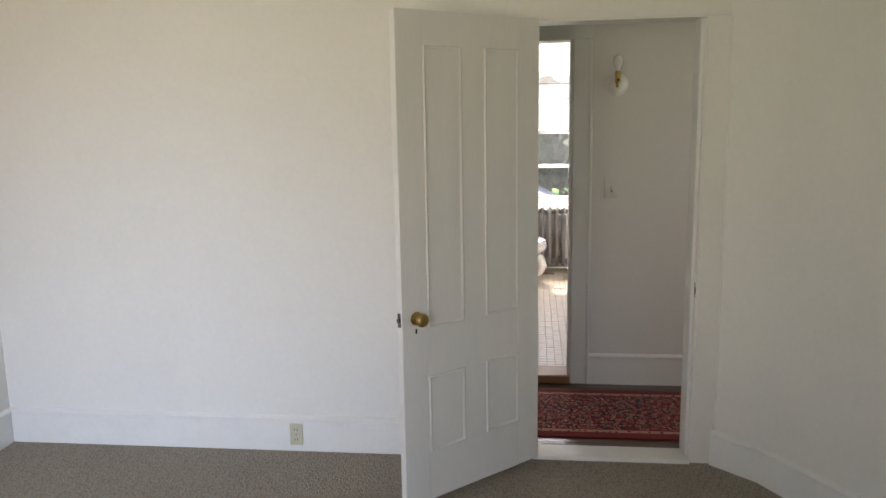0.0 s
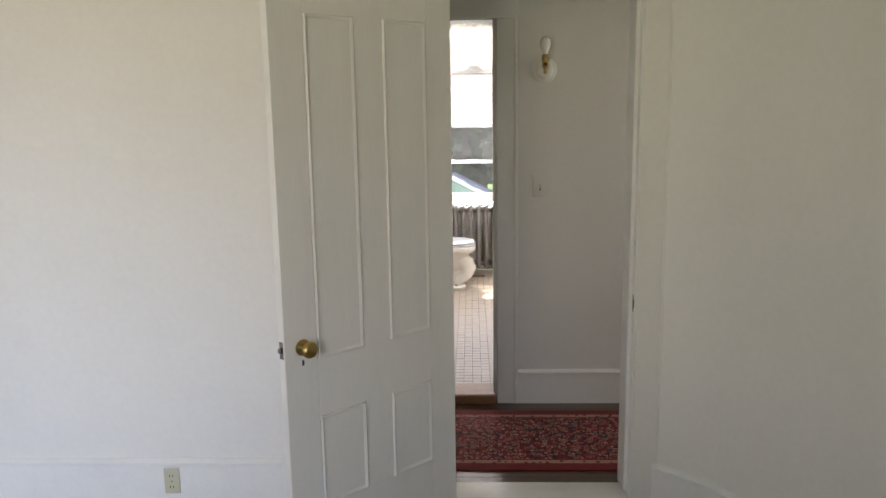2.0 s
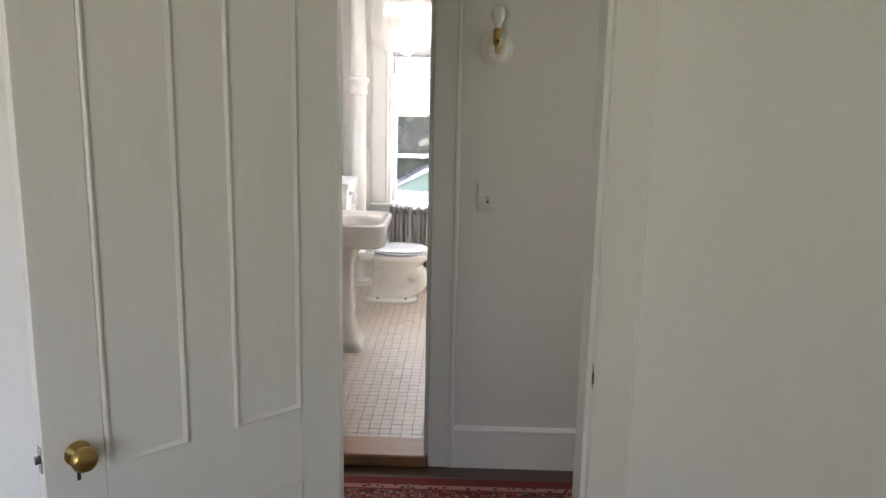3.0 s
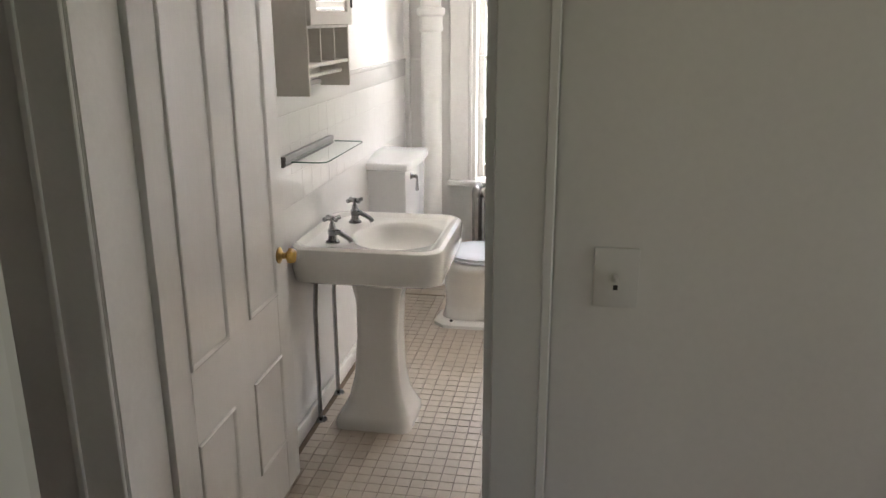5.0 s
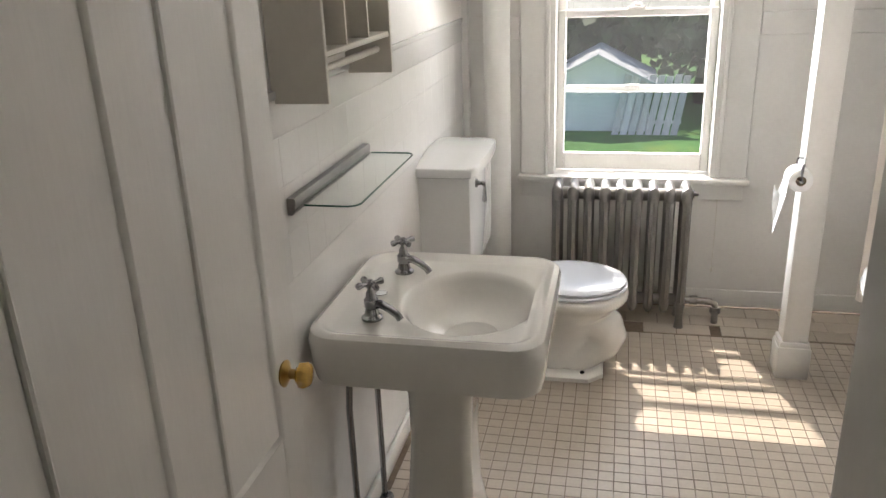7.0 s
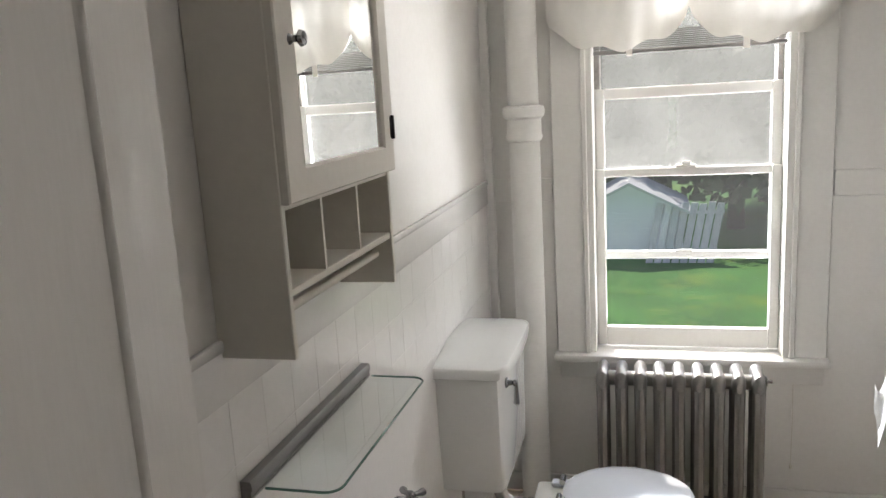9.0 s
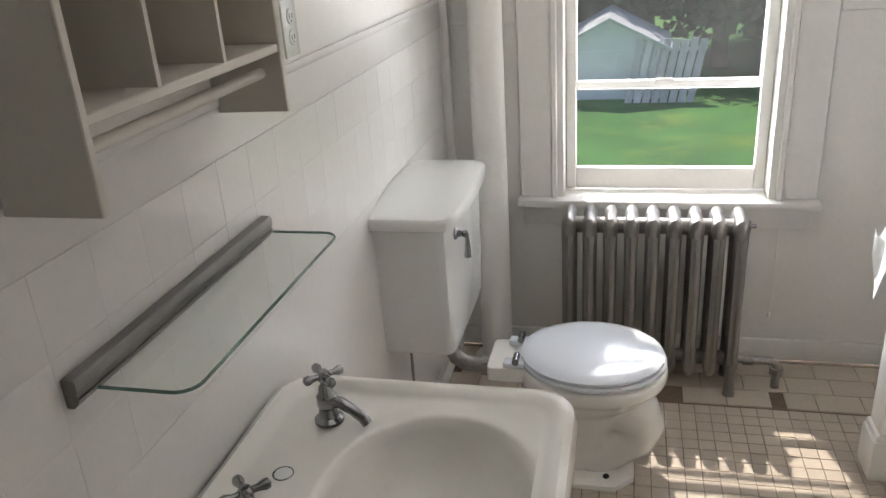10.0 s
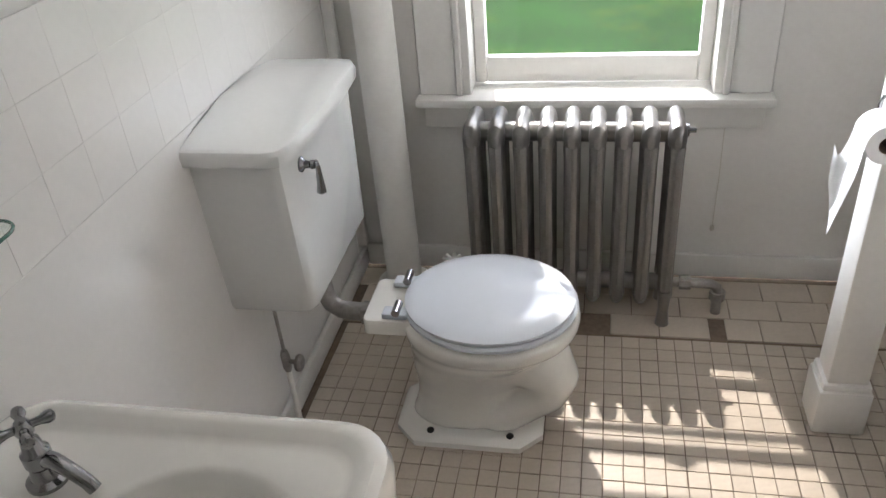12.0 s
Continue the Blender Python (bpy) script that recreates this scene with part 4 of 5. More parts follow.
sv = thing("shutoff_valve", (-0.905, 2.575, 0.2), "corroded shut-off valve with a round handle below the cistern", "valve")
part("riser", tube([(-0.905, 2.575, 0.505), (-0.905, 2.575, 0.255)], 0.005, 8), PIPE, sv)
part("body", tube([(-0.905, 2.575, 0.27), (-0.905, 2.575, 0.255), (-0.905, 2.575, 0.215), (-0.905, 2.575, 0.20)], [0.009, 0.013, 0.013, 0.009], 12), PIPE, sv)
part("stem", tube([(-0.905, 2.575, 0.235), (-0.865, 2.57, 0.235)], 0.007, 8), PIPE, sv)
part("handle", lathe([(0, -0.872), (0.022, -0.872), (0.025, -0.867), (0.025, -0.862), (0.02, -0.857), (0, -0.857)], (0, 2.57, 0.235), "x", 12), PIPE, sv)
part("tail_pipe", tube([(-0.905, 2.575, 0.20), (-0.905, 2.575, 0.0)], 0.0085, 10), TRIM, sv)

# ---- toilet ----
TX, TY = -0.345, 2.658
toilet = thing("toilet", (TX, TY, 0), "white porcelain toilet with a closed white seat", "toilet")


def octo(z, x0, x1, b, c):
    pts = [(x1, TY - b + c), (x1, TY + b - c), (x1 - c, TY + b), (x0 + c, TY + b), (x0, TY + b - c), (x0, TY - b + c), (x0 + c, TY - b), (x1 - c, TY - b)]
    return [Vector((x, y, z)) for x, y in pts]


foot = part("foot", loft([octo(0.0, -0.615, -0.205, 0.135, 0.06), octo(0.018, -0.615, -0.205, 0.135, 0.06), octo(0.03, -0.605, -0.215, 0.125, 0.058), octo(0.036, -0.59, -0.23, 0.11, 0.055)]), PORCELAIN, toilet)
for x in (-0.512, -0.292):
    for y in (2.552, 2.764):
        part("bolt", lathe([(0, 0.03), (0.011, 0.03), (0.011, 0.036), (0.007, 0.041), (0, 0.041)], (x, y, 0), "z", 12), IRON, foot, "rusty bolt")
bowl = [(0.03, -0.43, 0.155, 0.10), (0.06, -0.425, 0.145, 0.094), (0.11, -0.42, 0.138, 0.09), (0.16, -0.41, 0.148, 0.1), (0.21, -0.4, 0.165, 0.118), (0.26, -0.39, 0.172, 0.138), (0.30, -0.37, 0.198, 0.165), (0.33, -0.352, 0.218, 0.18), (0.345, -0.345, 0.228, 0.196), (0.365, -0.343, 0.233, 0.202), (0.385, -0.343, 0.232, 0.202), (0.393, -0.343, 0.224, 0.195)]
bm = bmesh.new()
tube([(-0.36, TY, 0.25), (-0.24, TY, 0.235), (-0.2, TY, 0.21), (-0.187, TY, 0.175), (-0.205, TY, 0.135), (-0.25, TY, 0.105), (-0.31, TY, 0.06), (-0.34, TY, 0.03)], [0.06, 0.085, 0.082, 0.078, 0.076, 0.075, 0.08, 0.085], 24, True, bm)
for v in bm.verts:
    v.co.y = TY + (v.co.y - TY) * 1.15
    v.co.z = max(v.co.z, 0.02)
loft([oval(x, TY, z, a, b, 40, 2.15) for z, x, a, b in bowl], True, True, bm)
body = part("bowl", bm, PORCELAIN, toilet, "bowl with its curved trap")
fuse = body.modifiers.new("fuse", "REMESH")
fuse.mode, fuse.voxel_size, fuse.use_smooth_shade = "VOXEL", 0.006, True
soften = body.modifiers.new("soften", "SMOOTH")
soften.factor, soften.iterations = 0.5, 45
part("hinge_shelf", slab((-0.665, TY - 0.095), (-0.53, TY + 0.095), 0.02, 0.35, 0.40, 0.006), PORCELAIN, toilet)
part("spud", tube([(-0.66, TY + 0.002, 0.348), (-0.55, TY, 0.34)], 0.04, 16), PORCELAIN, toilet)
seat = part("seat", loft([oval(-0.342, TY, 0.394, 0.214, 0.19, 40), oval(-0.342, TY, 0.398, 0.223, 0.199, 40), oval(-0.342, TY, 0.408, 0.225, 0.201, 40), oval(-0.342, TY, 0.413, 0.219, 0.195, 40)]), SEAT, toilet)
part("lid", loft([oval(-0.345, TY, 0.4145, 0.212, 0.188, 40), oval(-0.345, TY, 0.418, 0.219, 0.195, 40), oval(-0.345, TY, 0.426, 0.22, 0.196, 40), oval(-0.347, TY, 0.433, 0.206, 0.181, 40), oval(-0.347, TY, 0.436, 0.185, 0.16, 40), oval(-0.347, TY, 0.438, 0.10, 0.09, 40)]), SEAT, toilet, "glossy closed white lid")
for s in (-1, 1):
    h = part("hinge", box((-0.612, TY + s * 0.07 - 0.02, 0.40), (-0.545, TY + s * 0.07 + 0.02, 0.418), 0.006), SEAT, toilet)
    part("hinge_cap", tube([(-0.573, TY + s * 0.07 - 0.024, 0.424), (-0.573, TY + s * 0.07 + 0.024, 0.424)], 0.011, 12), CHROME, h)

# ---- soil pipe in the corner ----
stack = thing("soil_pipe", (-0.755, 3.3, 0), "thick white painted iron soil pipe with a hub joint", "pipe")
part("shaft", tube([(-0.755, 3.3, 0), (-0.755, 3.3, 2.6)], 0.062, 28), TRIM, stack)
part("hub", lathe([(0.062, 1.60), (0.07, 1.605), (0.075, 1.62), (0.07, 1.635), (0.07, 1.69), (0.082, 1.70), (0.086, 1.72), (0.082, 1.74), (0.066, 1.745), (0.062, 1.745)], (-0.755, 3.3, 0), "z", 28), TRIM, stack)
part("floor_collar", lathe([(0.062, 0.0), (0.092, 0.0), (0.095, 0.012), (0.085, 0.02), (0.062, 0.022)], (-0.755, 3.3, 0), "z", 28), TRIM, stack)

# ---- radiator ----
rad = thing("radiator", (-0.16, 3.2, 0), "old silver-painted cast iron column radiator below the window", "radiator")
R0, RP, RN = -0.452, 0.0735, 9
RY0, RY1 = 3.115, 3.285


def section(i):
    x = R0 + RP * i
    bm = bmesh.new()
    end = i in (0, RN - 1)
    for y in (RY0 + 0.018, (RY0 + RY1) / 2, RY1 - 0.018):
        rings = []
        for z, r in ((0.085, 0.012), (0.11, 0.021), (0.15, 0.0195), (0.58, 0.0195), (0.62, 0.021), (0.65, 0.014)):
            rings.append([Vector((x + 1.08 * w * math.cos(a), y + w * math.sin(a), z)) for a, w in [(2 * math.pi * k / 32, r * (1 + 0.09 * math.cos(8 * 2 * math.pi * k / 32))) for k in range(32)]])
        loft(rings, True, True, bm)
    head = []
    for y, a, h0, h1 in ((RY0 - 0.004, 0.010, 0.625, 0.665), (RY0 + 0.01, 0.024, 0.60, 0.69), (RY0 + 0.035, 0.027, 0.595, 0.70), ((RY0 + RY1) / 2, 0.022, 0.60, 0.695), (RY1 - 0.035, 0.027, 0.595, 0.70), (RY1 - 0.01, 0.024, 0.60, 0.69), (RY1 + 0.004, 0.010, 0.625, 0.665)):
        c, r = (h0 + h1) / 2, (h1 - h0) / 2
        head.append([Vector((x + a * math.cos(t), y, c + r * math.copysign(abs(math.sin(t)) ** 0.8, math.sin(t)))) for t in [2 * math.pi * k / 14 for k in range(14)]])
    loft(head, True, True, bm)
    low = []
    for y, a, h0, h1 in ((RY0, 0.012, 0.09, 0.13), (RY0 + 0.015, 0.023, 0.07, 0.155), ((RY0 + RY1) / 2, 0.02, 0.075, 0.15), (RY1 - 0.015, 0.023, 0.07, 0.155), (RY1, 0.012, 0.09, 0.13)):
        c, r = (h0 + h1) / 2, (h1 - h0) / 2
        low.append([Vector((x + a * math.cos(t), y, c + r * math.sin(t))) for t in [2 * math.pi * k / 12 for k in range(12)]])
    loft(low, True, True, bm)
    if end:
        for y in (RY0 + 0.014, RY1 - 0.014):
            tube([(x, y, 0.13), (x, y - 0.002, 0.06), (x, y, 0.012), (x, y, 0)], [0.022, 0.017, 0.021, 0.023], 12, True, bm)
    part("section", bm, SILVER, rad)


for i in range(RN):
    section(i)
    if i < RN - 1:
        x = R0 + RP * i
        part("hub", tube([(x + 0.012, 3.2, 0.64), (x + RP - 0.012, 3.2, 0.64)], 0.03, 14), SILVER, rad)
        part("hub", tube([(x + 0.012, 3.2, 0.115), (x + RP - 0.012, 3.2, 0.115)], 0.028, 14), SILVER, rad)
XE = R0 + RP * (RN - 1)
part("bleed_plug", tube([(XE + 0.015, 3.2, 0.645), (XE + 0.035, 3.2, 0.645), (XE + 0.036, 3.2, 0.645), (XE + 0.055, 3.2, 0.645)], [0.02, 0.02, 0.008, 0.007], 10), CHROME, rad)
part("return_pipe", tube([(XE + 0.01, 3.2, 0.115), (XE + 0.06, 3.2, 0.115), (XE + 0.15, 3.2, 0.112), (XE + 0.168, 3.2, 0.10), (XE + 0.172, 3.2, 0.08), (XE + 0.172, 3.2, 0.0)], 0.016, 12), PIPE, rad)
part("union_nut", tube([(XE + 0.172, 3.2, 0.085), (XE + 0.172, 3.2, 0.055)], 0.025, 8), PIPE, rad)
part("union_nut", tube([(XE + 0.05, 3.2, 0.115), (XE + 0.085, 3.2, 0.115)], 0.024, 8), PIPE, rad)
vl = part("inlet_valve", tube([(R0 - 0.02, 3.2, 0.115), (R0 - 0.09, 3.2, 0.115), (R0 - 0.1, 3.2, 0.10), (R0 - 0.1, 3.2, 0.0)], 0.018, 12), PIPE, rad, "old valve with a wheel handle")
part("stem", tube([(R0 - 0.1, 3.2, 0.115), (R0 - 0.1, 3.2, 0.165)], 0.009, 10), BRASS, vl)
bm = bmesh.new()
for k in range(8):
    a = radians(45 * k)
    tube([(R0 - 0.1, 3.2, 0.168), (R0 - 0.1 + 0.026 * math.cos(a), 3.2 + 0.026 * math.sin(a), 0.17), (R0 - 0.1 + 0.033 * math.cos(a), 3.2 + 0.033 * math.sin(a), 0.17)], [0.006, 0.007, 0.009], 8, True, bm)
part("wheel", bm, TRIM, vl)
part("cap", lathe([(0, 0.1), (0.03, 0.1), (0.032, 0.12), (0.02, 0.138), (0, 0.142)], (R0 - 0.045, 3.17, 0), "z", 14), REDCAP, vl, "faded red valve cap")

# thin cord on the wall beside the radiator
solid("blind_cord", tube([(0.3, YW - 0.012, 0.60), (0.302, YW - 0.012, 0.4), (0.3, YW - 0.012, 0.205)], 0.0015, 6), CABINET, "thin pale cord hanging beside the radiator", "cord")
solid("cord_weight", lathe([(0, 0.185), (0.006, 0.187), (0.007, 0.2), (0.003, 0.207), (0, 0.207)], (0.3, YW - 0.012, 0), "z", 10), CABINET, "small pale cord bead", "bead")

# ---- blind and valance ----
bl = thing("window_blind", (-0.12, YW + 0.03, 2.2), "raised grey slatted blind at the window head", "blind")
for k in range(9):
    part("slat", box((WX0 + 0.034, YW + 0.0, 1.945 + 0.0075 * k), (WX1 - 0.034, YW + 0.045, 1.9485 + 0.0075 * k)), SILVER, bl)
part("bottom_rail", box((WX0 + 0.034, YW, 1.925), (WX1 - 0.034, YW + 0.045, 1.941), 0.004), SILVER, bl)
for x in (-0.34, 0.1):
    part("tape", box((x - 0.012, YW - 0.003, 1.915), (x + 0.012, YW - 0.001, 2.2)), SHEER, bl)
part("head_rail", box((WX0 + 0.03, YW, 2.19), (WX1 - 0.03, YW + 0.05, 2.22), 0.003), TRIM, bl)
bc = part("bead_chain", tube([(0.15, YW - 0.015, 2.19), (0.152, YW - 0.015, 1.93)], 0.003, 6), IRON, bl, "dark bead chain")
val = thing("balloon_valance", (-0.12, YW - 0.1, 2.1), "sheer white gathered balloon valance above the window", "curtain")
part("rod", tube([(WX0 - 0.14, YW - 0.07, 2.42), (WX1 + 0.14, YW - 0.07, 2.42)], 0.01, 10), TRIM, val)


def swag(u, v):
    """u across, v from top to bottom: three puffs that sag and bulge."""
    x = WX0 - 0.14 + u * (WX1 - WX0 + 0.28)
    puff = abs(math.sin(math.pi * u * 2.0))
    sag = 0.02 + 0.13 * puff ** 0.5
    z = 2.43 - v * (0.34 + sag)
    bulge = 0.02 + 0.10 * puff ** 0.7 * math.sin(math.pi * v ** 1.6)
    fold = 0.008 * math.sin(u * 95 + 4 * v) * (1 - 0.5 * v)
    return Vector((x, YW - 0.075 - bulge - fold, z + 0.012 * math.sin(u * 40) * v))


rows = [[swag(i / 80, j / 24) for i in range(81)] for j in range(25)]
rows += [[p + Vector((0, 0.02 + 0.012 * k, 0.012 * k * k)) for p in rows[24]] for k in (1, 2, 3)]
part("fabric", loft(rows, False, False), SHEER, val)

# ---- post, paper holder, bath and shower curtain ----
post = thing("post", (0.565, 2.74, 0), "white painted full-height square post with a plinth block", "post")
part("shaft", box((0.515, 2.695, 0.165), (0.615, 2.795, 2.6), 0.006), TRIM, post)
part("plinth", boxes([((0.497, 2.68, 0.0), (0.632, 2.81, 0.145))], 0.012, 2), TRIM, post)
part("plinth_cap", box((0.505, 2.687, 0.142), (0.625, 2.803, 0.166), 0.008), TRIM, post)
tp = thing("toilet_paper", (0.492, 2.665, 0.9), "white toilet paper roll with a torn hanging sheet on the post", "toilet paper")
bm = bmesh.new()
rr = [[Vector((0.492 + r * math.cos(a), y, 0.875 + r * math.sin(a))) for a in [2 * math.pi * k / 28 for k in range(28)]] for r, y in ((0.019, 2.615), (0.042, 2.615), (0.044, 2.619), (0.044, 2.705), (0.042, 2.709), (0.019, 2.709))]
part("roll", loft(rr, False, True, bm), PAPER, tp)
part("core", loft([rr[0], rr[-1]], False), CARD, tp, "cardboard tube")
sheet = []
for k in range(13):
    v = k / 12
    z = 0.875 - 0.215 * v
    x = 0.492 - 0.0445 - 0.006 * math.sin(v * 2.6) - 0.03 * v * v
    sheet.append([Vector((x + 0.003 * math.sin(9 * u + 5 * v), 2.617 + 0.09 * u, z + (0.6 * u + 0.4 * u * u) * 0.17 * v ** 2 + 0.006 * math.sin(14 * u) * v)) for u in [q / 8 for q in range(9)]])
part("torn_sheet", loft(sheet, False, False), PAPER, tp)
ph = thing("paper_holder", (0.51, 2.665, 0.9), "chrome paper holder on the post", "holder")
part("spindle", tube([(0.492, 2.607, 0.875), (0.492, 2.715, 0.875)], 0.008, 10), CHROME, ph)
for y in (2.607, 2.714):
    part("arm", tube([(0.492, y, 0.875), (0.492, y, 0.925), (0.495, y, 0.94), (0.513, 2.694, 0.945)], 0.0045, 8), CHROME, ph)

tub = thing("bathtub", (1.02, 1.85, 0), "white enamelled freestanding bathtub with a rolled rim", "bathtub")
TXc, TYc = 1.02, 1.86


def tub_ring(z, a, b):
    return oval(TXc, TYc, z, a, b, 48, 3.0)


part("shell", loft([tub_ring(0.16, 0.14, 0.5), tub_ring(0.17, 0.2, 0.58), tub_ring(0.24, 0.27, 0.67), tub_ring(0.4, 0.32, 0.72), tub_ring(0.55, 0.335, 0.735), tub_ring(0.555, 0.37, 0.77), tub_ring(0.575, 0.385, 0.785), tub_ring(0.595, 0.38, 0.78), tub_ring(0.60, 0.355, 0.755), tub_ring(0.57, 0.325, 0.725), tub_ring(0.4, 0.3, 0.69), tub_ring(0.25, 0.25, 0.63), tub_ring(0.2, 0.15, 0.5)]), CHINA, tub)
for sx in (-1, 1):
    for sy in (-1, 1):
        part("foot", tube([(TXc + sx * 0.19, TYc + sy * 0.5, 0.2), (TXc + sx * 0.25, TYc + sy * 0.53, 0.14), (TXc + sx * 0.24, TYc + sy * 0.53, 0.06), (TXc + sx * 0.26, TYc + sy * 0.54, 0.0)], [0.04, 0.035, 0.025, 0.035], 12), IRON, tub)
cur = thing("shower_curtain", (0.72, 1.85, 2.1), "pale pinkish shower curtain hanging inside the bathtub", "curtain")
folds = [[Vector((0.745 + 0.03 * math.sin(y * 42 + 0.6 * math.sin(z * 2)) + 0.012 * math.sin(y * 97), y, z)) for y in [1.3 + 1.22 * k / 120 for k in range(121)]] for z in [2.05 - 1.6 * j / 12 for j in range(13)]]
part("fabric", loft(folds, False, False), CLOTH, cur)
part("rod", tube([(0.745, 1.2, 2.07), (0.745, 2.745, 2.07), (0.62, 2.745, 2.07)], 0.011, 10), CHROME, cur)
for k in range(10):
    part("ring", tube([(0.745 + 0.02 * math.cos(a), 1.34 + 0.128 * k, 2.062 + 0.022 * math.sin(a)) for a in [2 * math.pi * q / 12 for q in range(13)]], 0.002, 6), CHROME, cur)

# ---- outside ----
GZ = -3.1
ground = structure("ground", box((-400, -400, GZ - 1), (400, 900, GZ)), GRASS, "mown green lawn behind the house", "lawn")
shed = thing("garden_shed", (-0.8, 23.5, GZ), "small white garden shed with a pale gabled roof", "shed")
sx0, sx1, sy0, sy1 = -2.25, 0.66, 22.6, 25.5
part("wall", box((sx0, sy0, GZ), (sx1, sy1, GZ + 1.35)), SHED_WHITE, shed)
for k in range(9):
    part("board", box((sx0 - 0.01, sy0 - 0.025, GZ + 0.02 + k * 0.147), (sx1 + 0.01, sy0, GZ + 0.15 + k * 0.147)), SHED_WHITE, shed)
xm = (sx0 + sx1) / 2
part("gable", loft([[Vector((sx0, y, GZ + 1.35)), Vector((sx1, y, GZ + 1.35)), Vector((xm, y, GZ + 2.12))] for y in (sy0, sy1)]), SHED_WHITE, shed)
for s, xe in ((-1, sx0), (1, sx1)):
    part("roof", loft([[Vector((xe + s * 0.25, y, GZ + 1.27)), Vector((xm, y, GZ + 2.14)), Vector((xm, y, GZ + 2.22)), Vector((xe + s * 0.25, y, GZ + 1.35))] for y in (sy0 - 0.25, sy1 + 0.2)]), SHED_ROOF, shed)
fence = thing("board_fence", (0.6, 22.1, GZ), "weathered grey panel of boards leaning beside the shed", "fence")
for k in range(8):
    x = -0.36 + k * 0.23
    lean = 0.05 * k / 8
    part("board", loft([[Vector((x + dx + 0.2 * z, 22.1 + dy + 0.25 * z, GZ + z)) for dx, dy in ((0, 0), (0.192, 0), (0.192, 0.04), (0, 0.04))] for z in (0.0, 1.6 + 0.03 * math.sin(k * 2.3))]), FENCE, fence)
for z in (0.3, 1.3):
    part("rail", box((-0.3 + 0.2 * z, 22.145 + 0.25 * z, GZ + z), (1.48 + 0.2 * z, 22.2 + 0.25 * z, GZ + z + 0.08)), FENCE, fence)


def tree(x, y, h, r, seed, label):
    rnd = random.Random(seed)
    t = thing("tree", (x, y, GZ), label, "tree", "trees behind the lawn")
    base = Vector((x, y, GZ))
    top = base + Vector((rnd.uniform(-0.4, 0.4), rnd.uniform(-0.4, 0.4), h * 0.7))
    part("trunk", tube([base, base.lerp(top, 0.3) + Vector((0.1, 0, 0)), base.lerp(top, 0.65), top], [0.3, 0.22, 0.14, 0.05], 10), BARK, t)
    tips = []
    for k in range(9):
        a, f = rnd.uniform(0, 6.28), rnd.uniform(0.2, 0.95)
        s = base.lerp(top, f)
        e = s + Vector((math.cos(a) * r * rnd.uniform(0.5, 0.95), math.sin(a) * r * rnd.uniform(0.5, 0.95), h * rnd.uniform(0.05, 0.25)))
        tips += [e, s.lerp(e, 0.6), s + Vector((0, 0, 0.6))]
        part("limb", tube([s, s.lerp(e, 0.5) + Vector((0, 0, 0.2)), e], [0.09, 0.06, 0.02], 6), BARK, t)
    verts, faces = [], []
    for tip in tips + [top] * 3:
        for k in range(150):
            d = Vector((rnd.gauss(0, 1), rnd.gauss(0, 1), rnd.gauss(0, 0.8)))
            c = tip + d * r * 0.27
            if c.z < GZ + 0.15:
                continue
            u = Vector((rnd.gauss(0, 1), rnd.gauss(0, 1), rnd.gauss(0, 1))).normalized() * rnd.uniform(0.16, 0.38)
            w = u.orthogonal().normalized() * rnd.uniform(0.12, 0.25)
            i = len(verts)
            verts += [c - u, c + w, c + u, c - w]
            faces.append((i, i + 1, i + 2, i + 3))
    me = bpy.data.meshes.new("crown")
    me.from_pydata([v - base for v in verts], [], faces)
    me.materials.append(LEAF)
    ob = new("crown", me)
    ob.parent = t
    return t


for k in range(15):
    x = -17 + k * 2.1 + 0.7 * math.sin(k * 5.1)
    tree(x, 30 + 3.5 * math.sin(k * 2.7), 9 + 1.6 * math.sin(k * 1.9), 3.1 + 0.5 * math.sin(k * 3.3), 40 + k, "leafy green tree at the edge of the lawn")

# ---- tile pieces ----
def tile_mesh(name, w, h, t, bev, mat, axis):
    """One tile, centred: its face looks along axis."""
    bm = bmesh.new()
    rings = []
    for inset, d in ((0, 0), (0, t - bev), (bev * 0.4, t - bev * 0.3), (bev * 1.4, t)):
        a, b = w / 2 - inset, h / 2 - inset
        quad = ((-a, -b), (a, -b), (a, b), (-a, b))
        rings.append([Vector((u, v, d)) if axis == "z" else Vector((d, u, v)) for u, v in quad])
    loft(rings, True, True, bm)
    finish(bm, 4)
    me = bpy.data.meshes.new(name)
    bm.to_mesh(me)
    bm.free()
    me.materials.append(mat)
    return me


def joined(name, me, places, parent, label):
    vs = [v.co.copy() for v in me.vertices]
    fs = [tuple(p.vertices) for p in me.polygons]
    verts, faces = [], []
    for p, tilt in places:
        o = len(verts)
        verts += [v + p + Vector((0, 0, tilt[0] * v.x + tilt[1] * v.y)) for v in vs]
        faces += [tuple(o + i for i in f) for f in fs]
    m2 = bpy.data.meshes.new(name)
    m2.from_pydata(verts, [], faces)
    m2.materials.append(me.materials[0])
    ob = new(name, m2)
    ob.parent = parent
    return tagged(ob, label, kind="stuff")


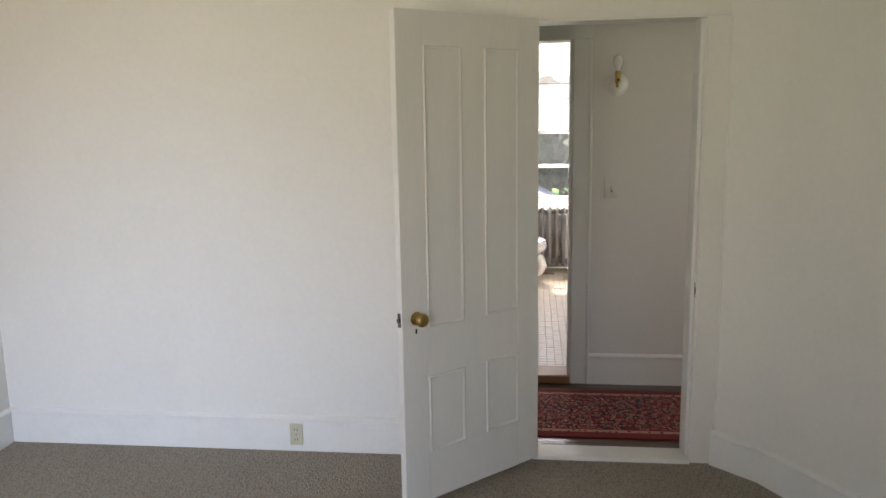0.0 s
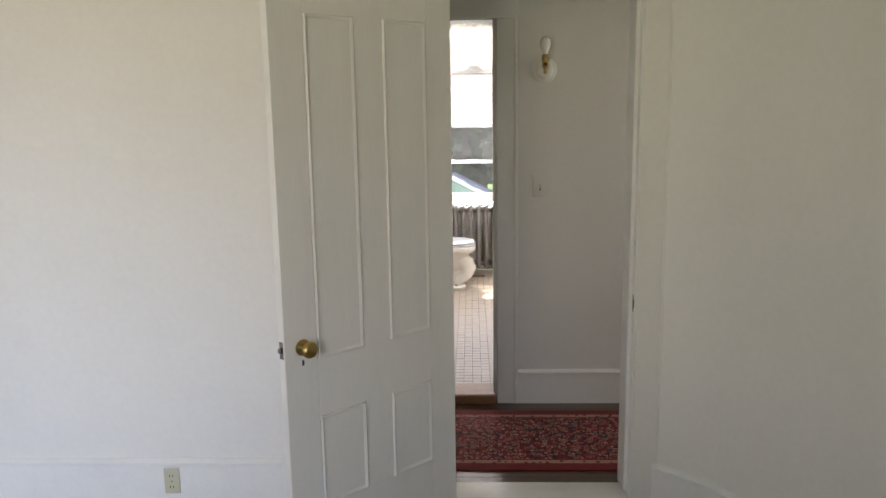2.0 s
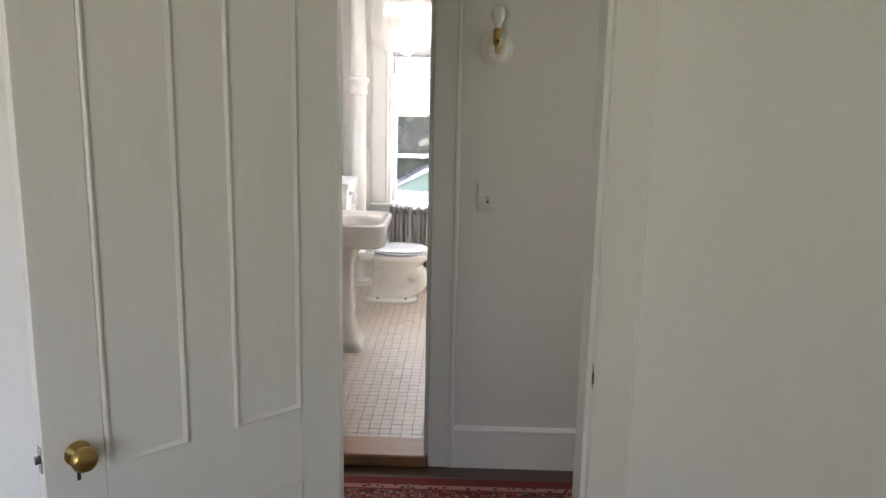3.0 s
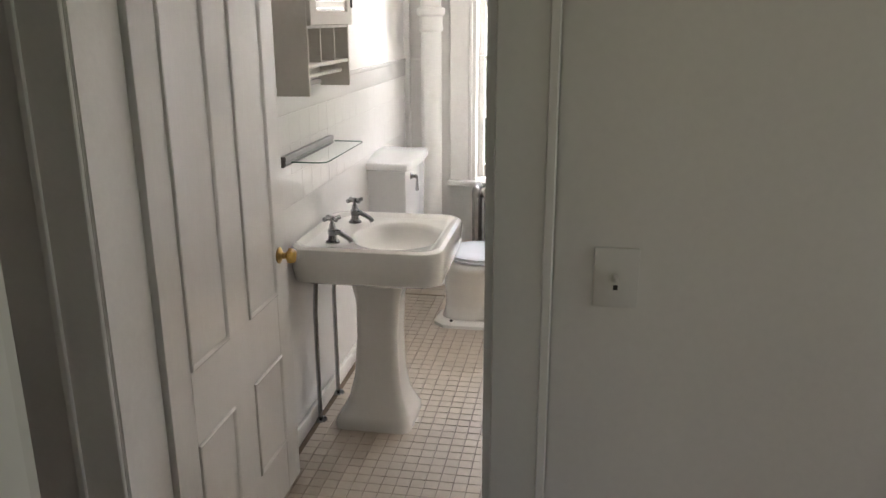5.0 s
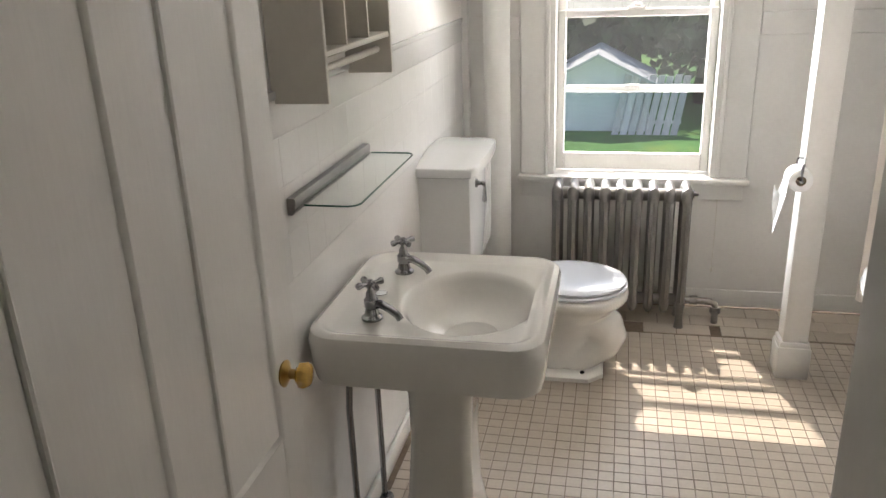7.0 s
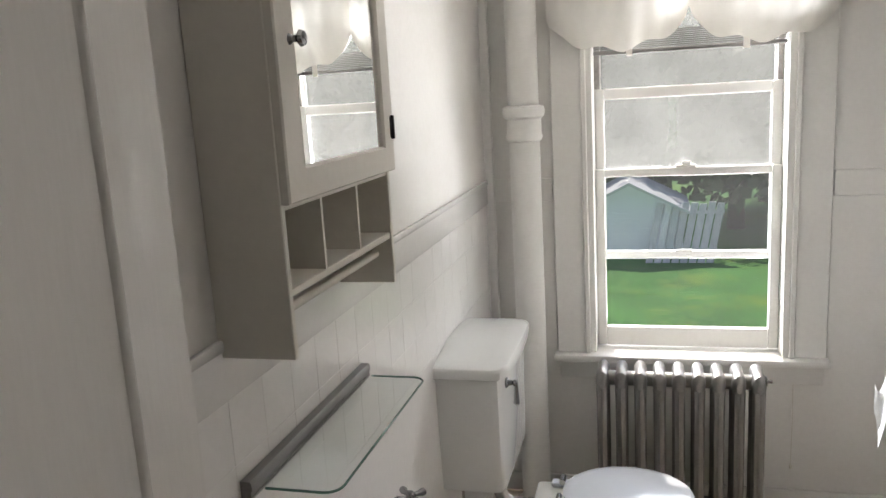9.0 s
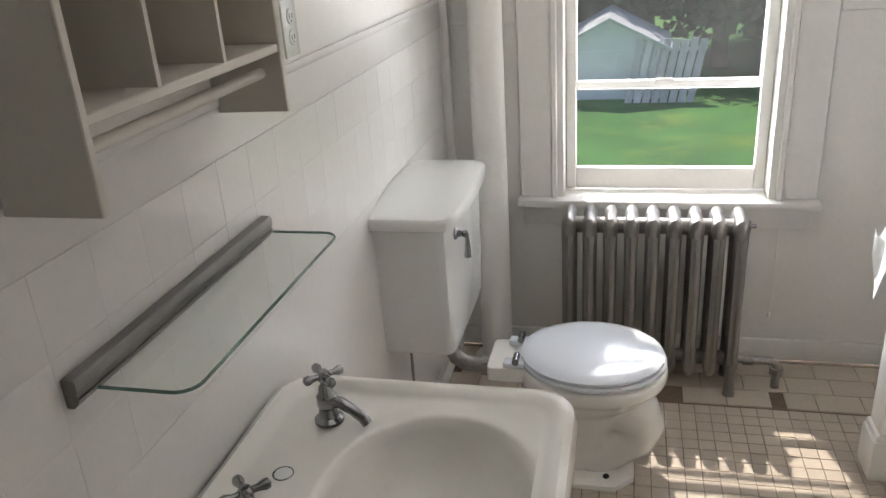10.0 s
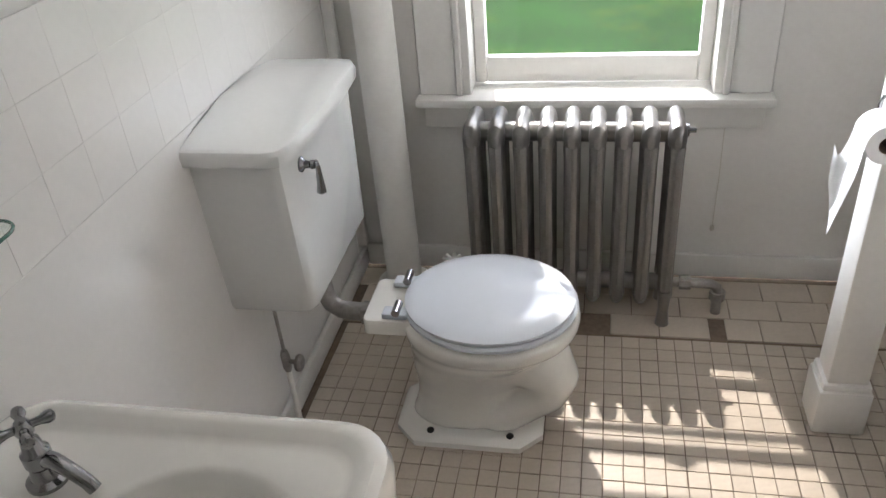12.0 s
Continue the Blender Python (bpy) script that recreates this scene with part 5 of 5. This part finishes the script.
rnd = random.Random(7)
P = 0.0535
small = tile_mesh("tile", P - 0.0027, P - 0.0027, 0.004, 0.0012, TILE, "z")
rest = []
near = 0
for i in range(45):
    for j in range(56):
        x, y = XL + 0.04 + P * (i + 0.5), 0.105 + P * (j + 0.5)
        if x > XR or y > 3.05 or (x < -0.0 and y < 0.13):
            continue
        p = Vector((x + rnd.uniform(-0.0006, 0.0006), y + rnd.uniform(-0.0006, 0.0006), -0.004 + rnd.uniform(-0.0005, 0.0004)))
        if -0.22 < x < 0.52 and 2.1 < y < 3.08 and near < 300:
            near += 1
            ob = new("tile", small)
            ob.parent, ob.location = bath_floor, p
            ob.rotation_euler = (rnd.uniform(-0.006, 0.006), rnd.uniform(-0.006, 0.006), rnd.uniform(-0.008, 0.008))
        else:
            rest.append((p, (rnd.uniform(-0.006, 0.006), rnd.uniform(-0.006, 0.006))))
joined("floor_tiles", small, rest, bath_floor, "small square cream tiles")
large = tile_mesh("tile", 0.152, 0.104, 0.0045, 0.0015, TILE, "z")
for r, y in enumerate((3.112, 3.219, 3.326)):
    for k in range(16):
        x = XL + 0.06 + 0.155 * k + (0.0, 0.07, 0.03)[r]
        if x + 0.07 > XR or (r == 0 and k == 5):
            continue
        ob = new("patch_tile", large)
        ob.parent, ob.location = bath_floor, Vector((x, y, -0.0035))
        ob.rotation_euler = (0, 0, rnd.uniform(-0.012, 0.012))
        if r == 0 and k == 8:
            ob.location.x, ob.scale.x = x + 0.024, 0.68

Q = 0.1165
square = tile_mesh("wall_tile", Q - 0.00004, Q - 0.00004, 0.0016, 0.001, WALL_TILE, "x")
part("painted_field", box((XL, 0.17, 0.07), (XL + 0.0013, YW - 0.06, 1.333 - 3 * Q)), WALL_TILE, left_wall, "tiles under many coats of paint")
behind = []
for i in range(-1, 27):
    y = 1.895 + Q * (i - 14 + 0.5)
    for j in range(3):
        z = 1.333 - Q * (j + 0.5)
        p = Vector((XL - 0.0006 * (j == 2), y, z))
        if y < 0.17 or y > YW - 0.06:
            continue
        if y > 0.95:
            ob = new("wall_tile", square)
            ob.parent, ob.location = left_wall, p + Vector((rnd.uniform(-0.0003, 0.0001), 0, 0))
            ob.rotation_euler = (0, rnd.uniform(-0.0008, 0.0008), rnd.uniform(-0.0008, 0.0008))
        else:
            behind.append((p, (0, 0)))
joined("wall_tiles", square, behind, left_wall, "painted square wall tiles")
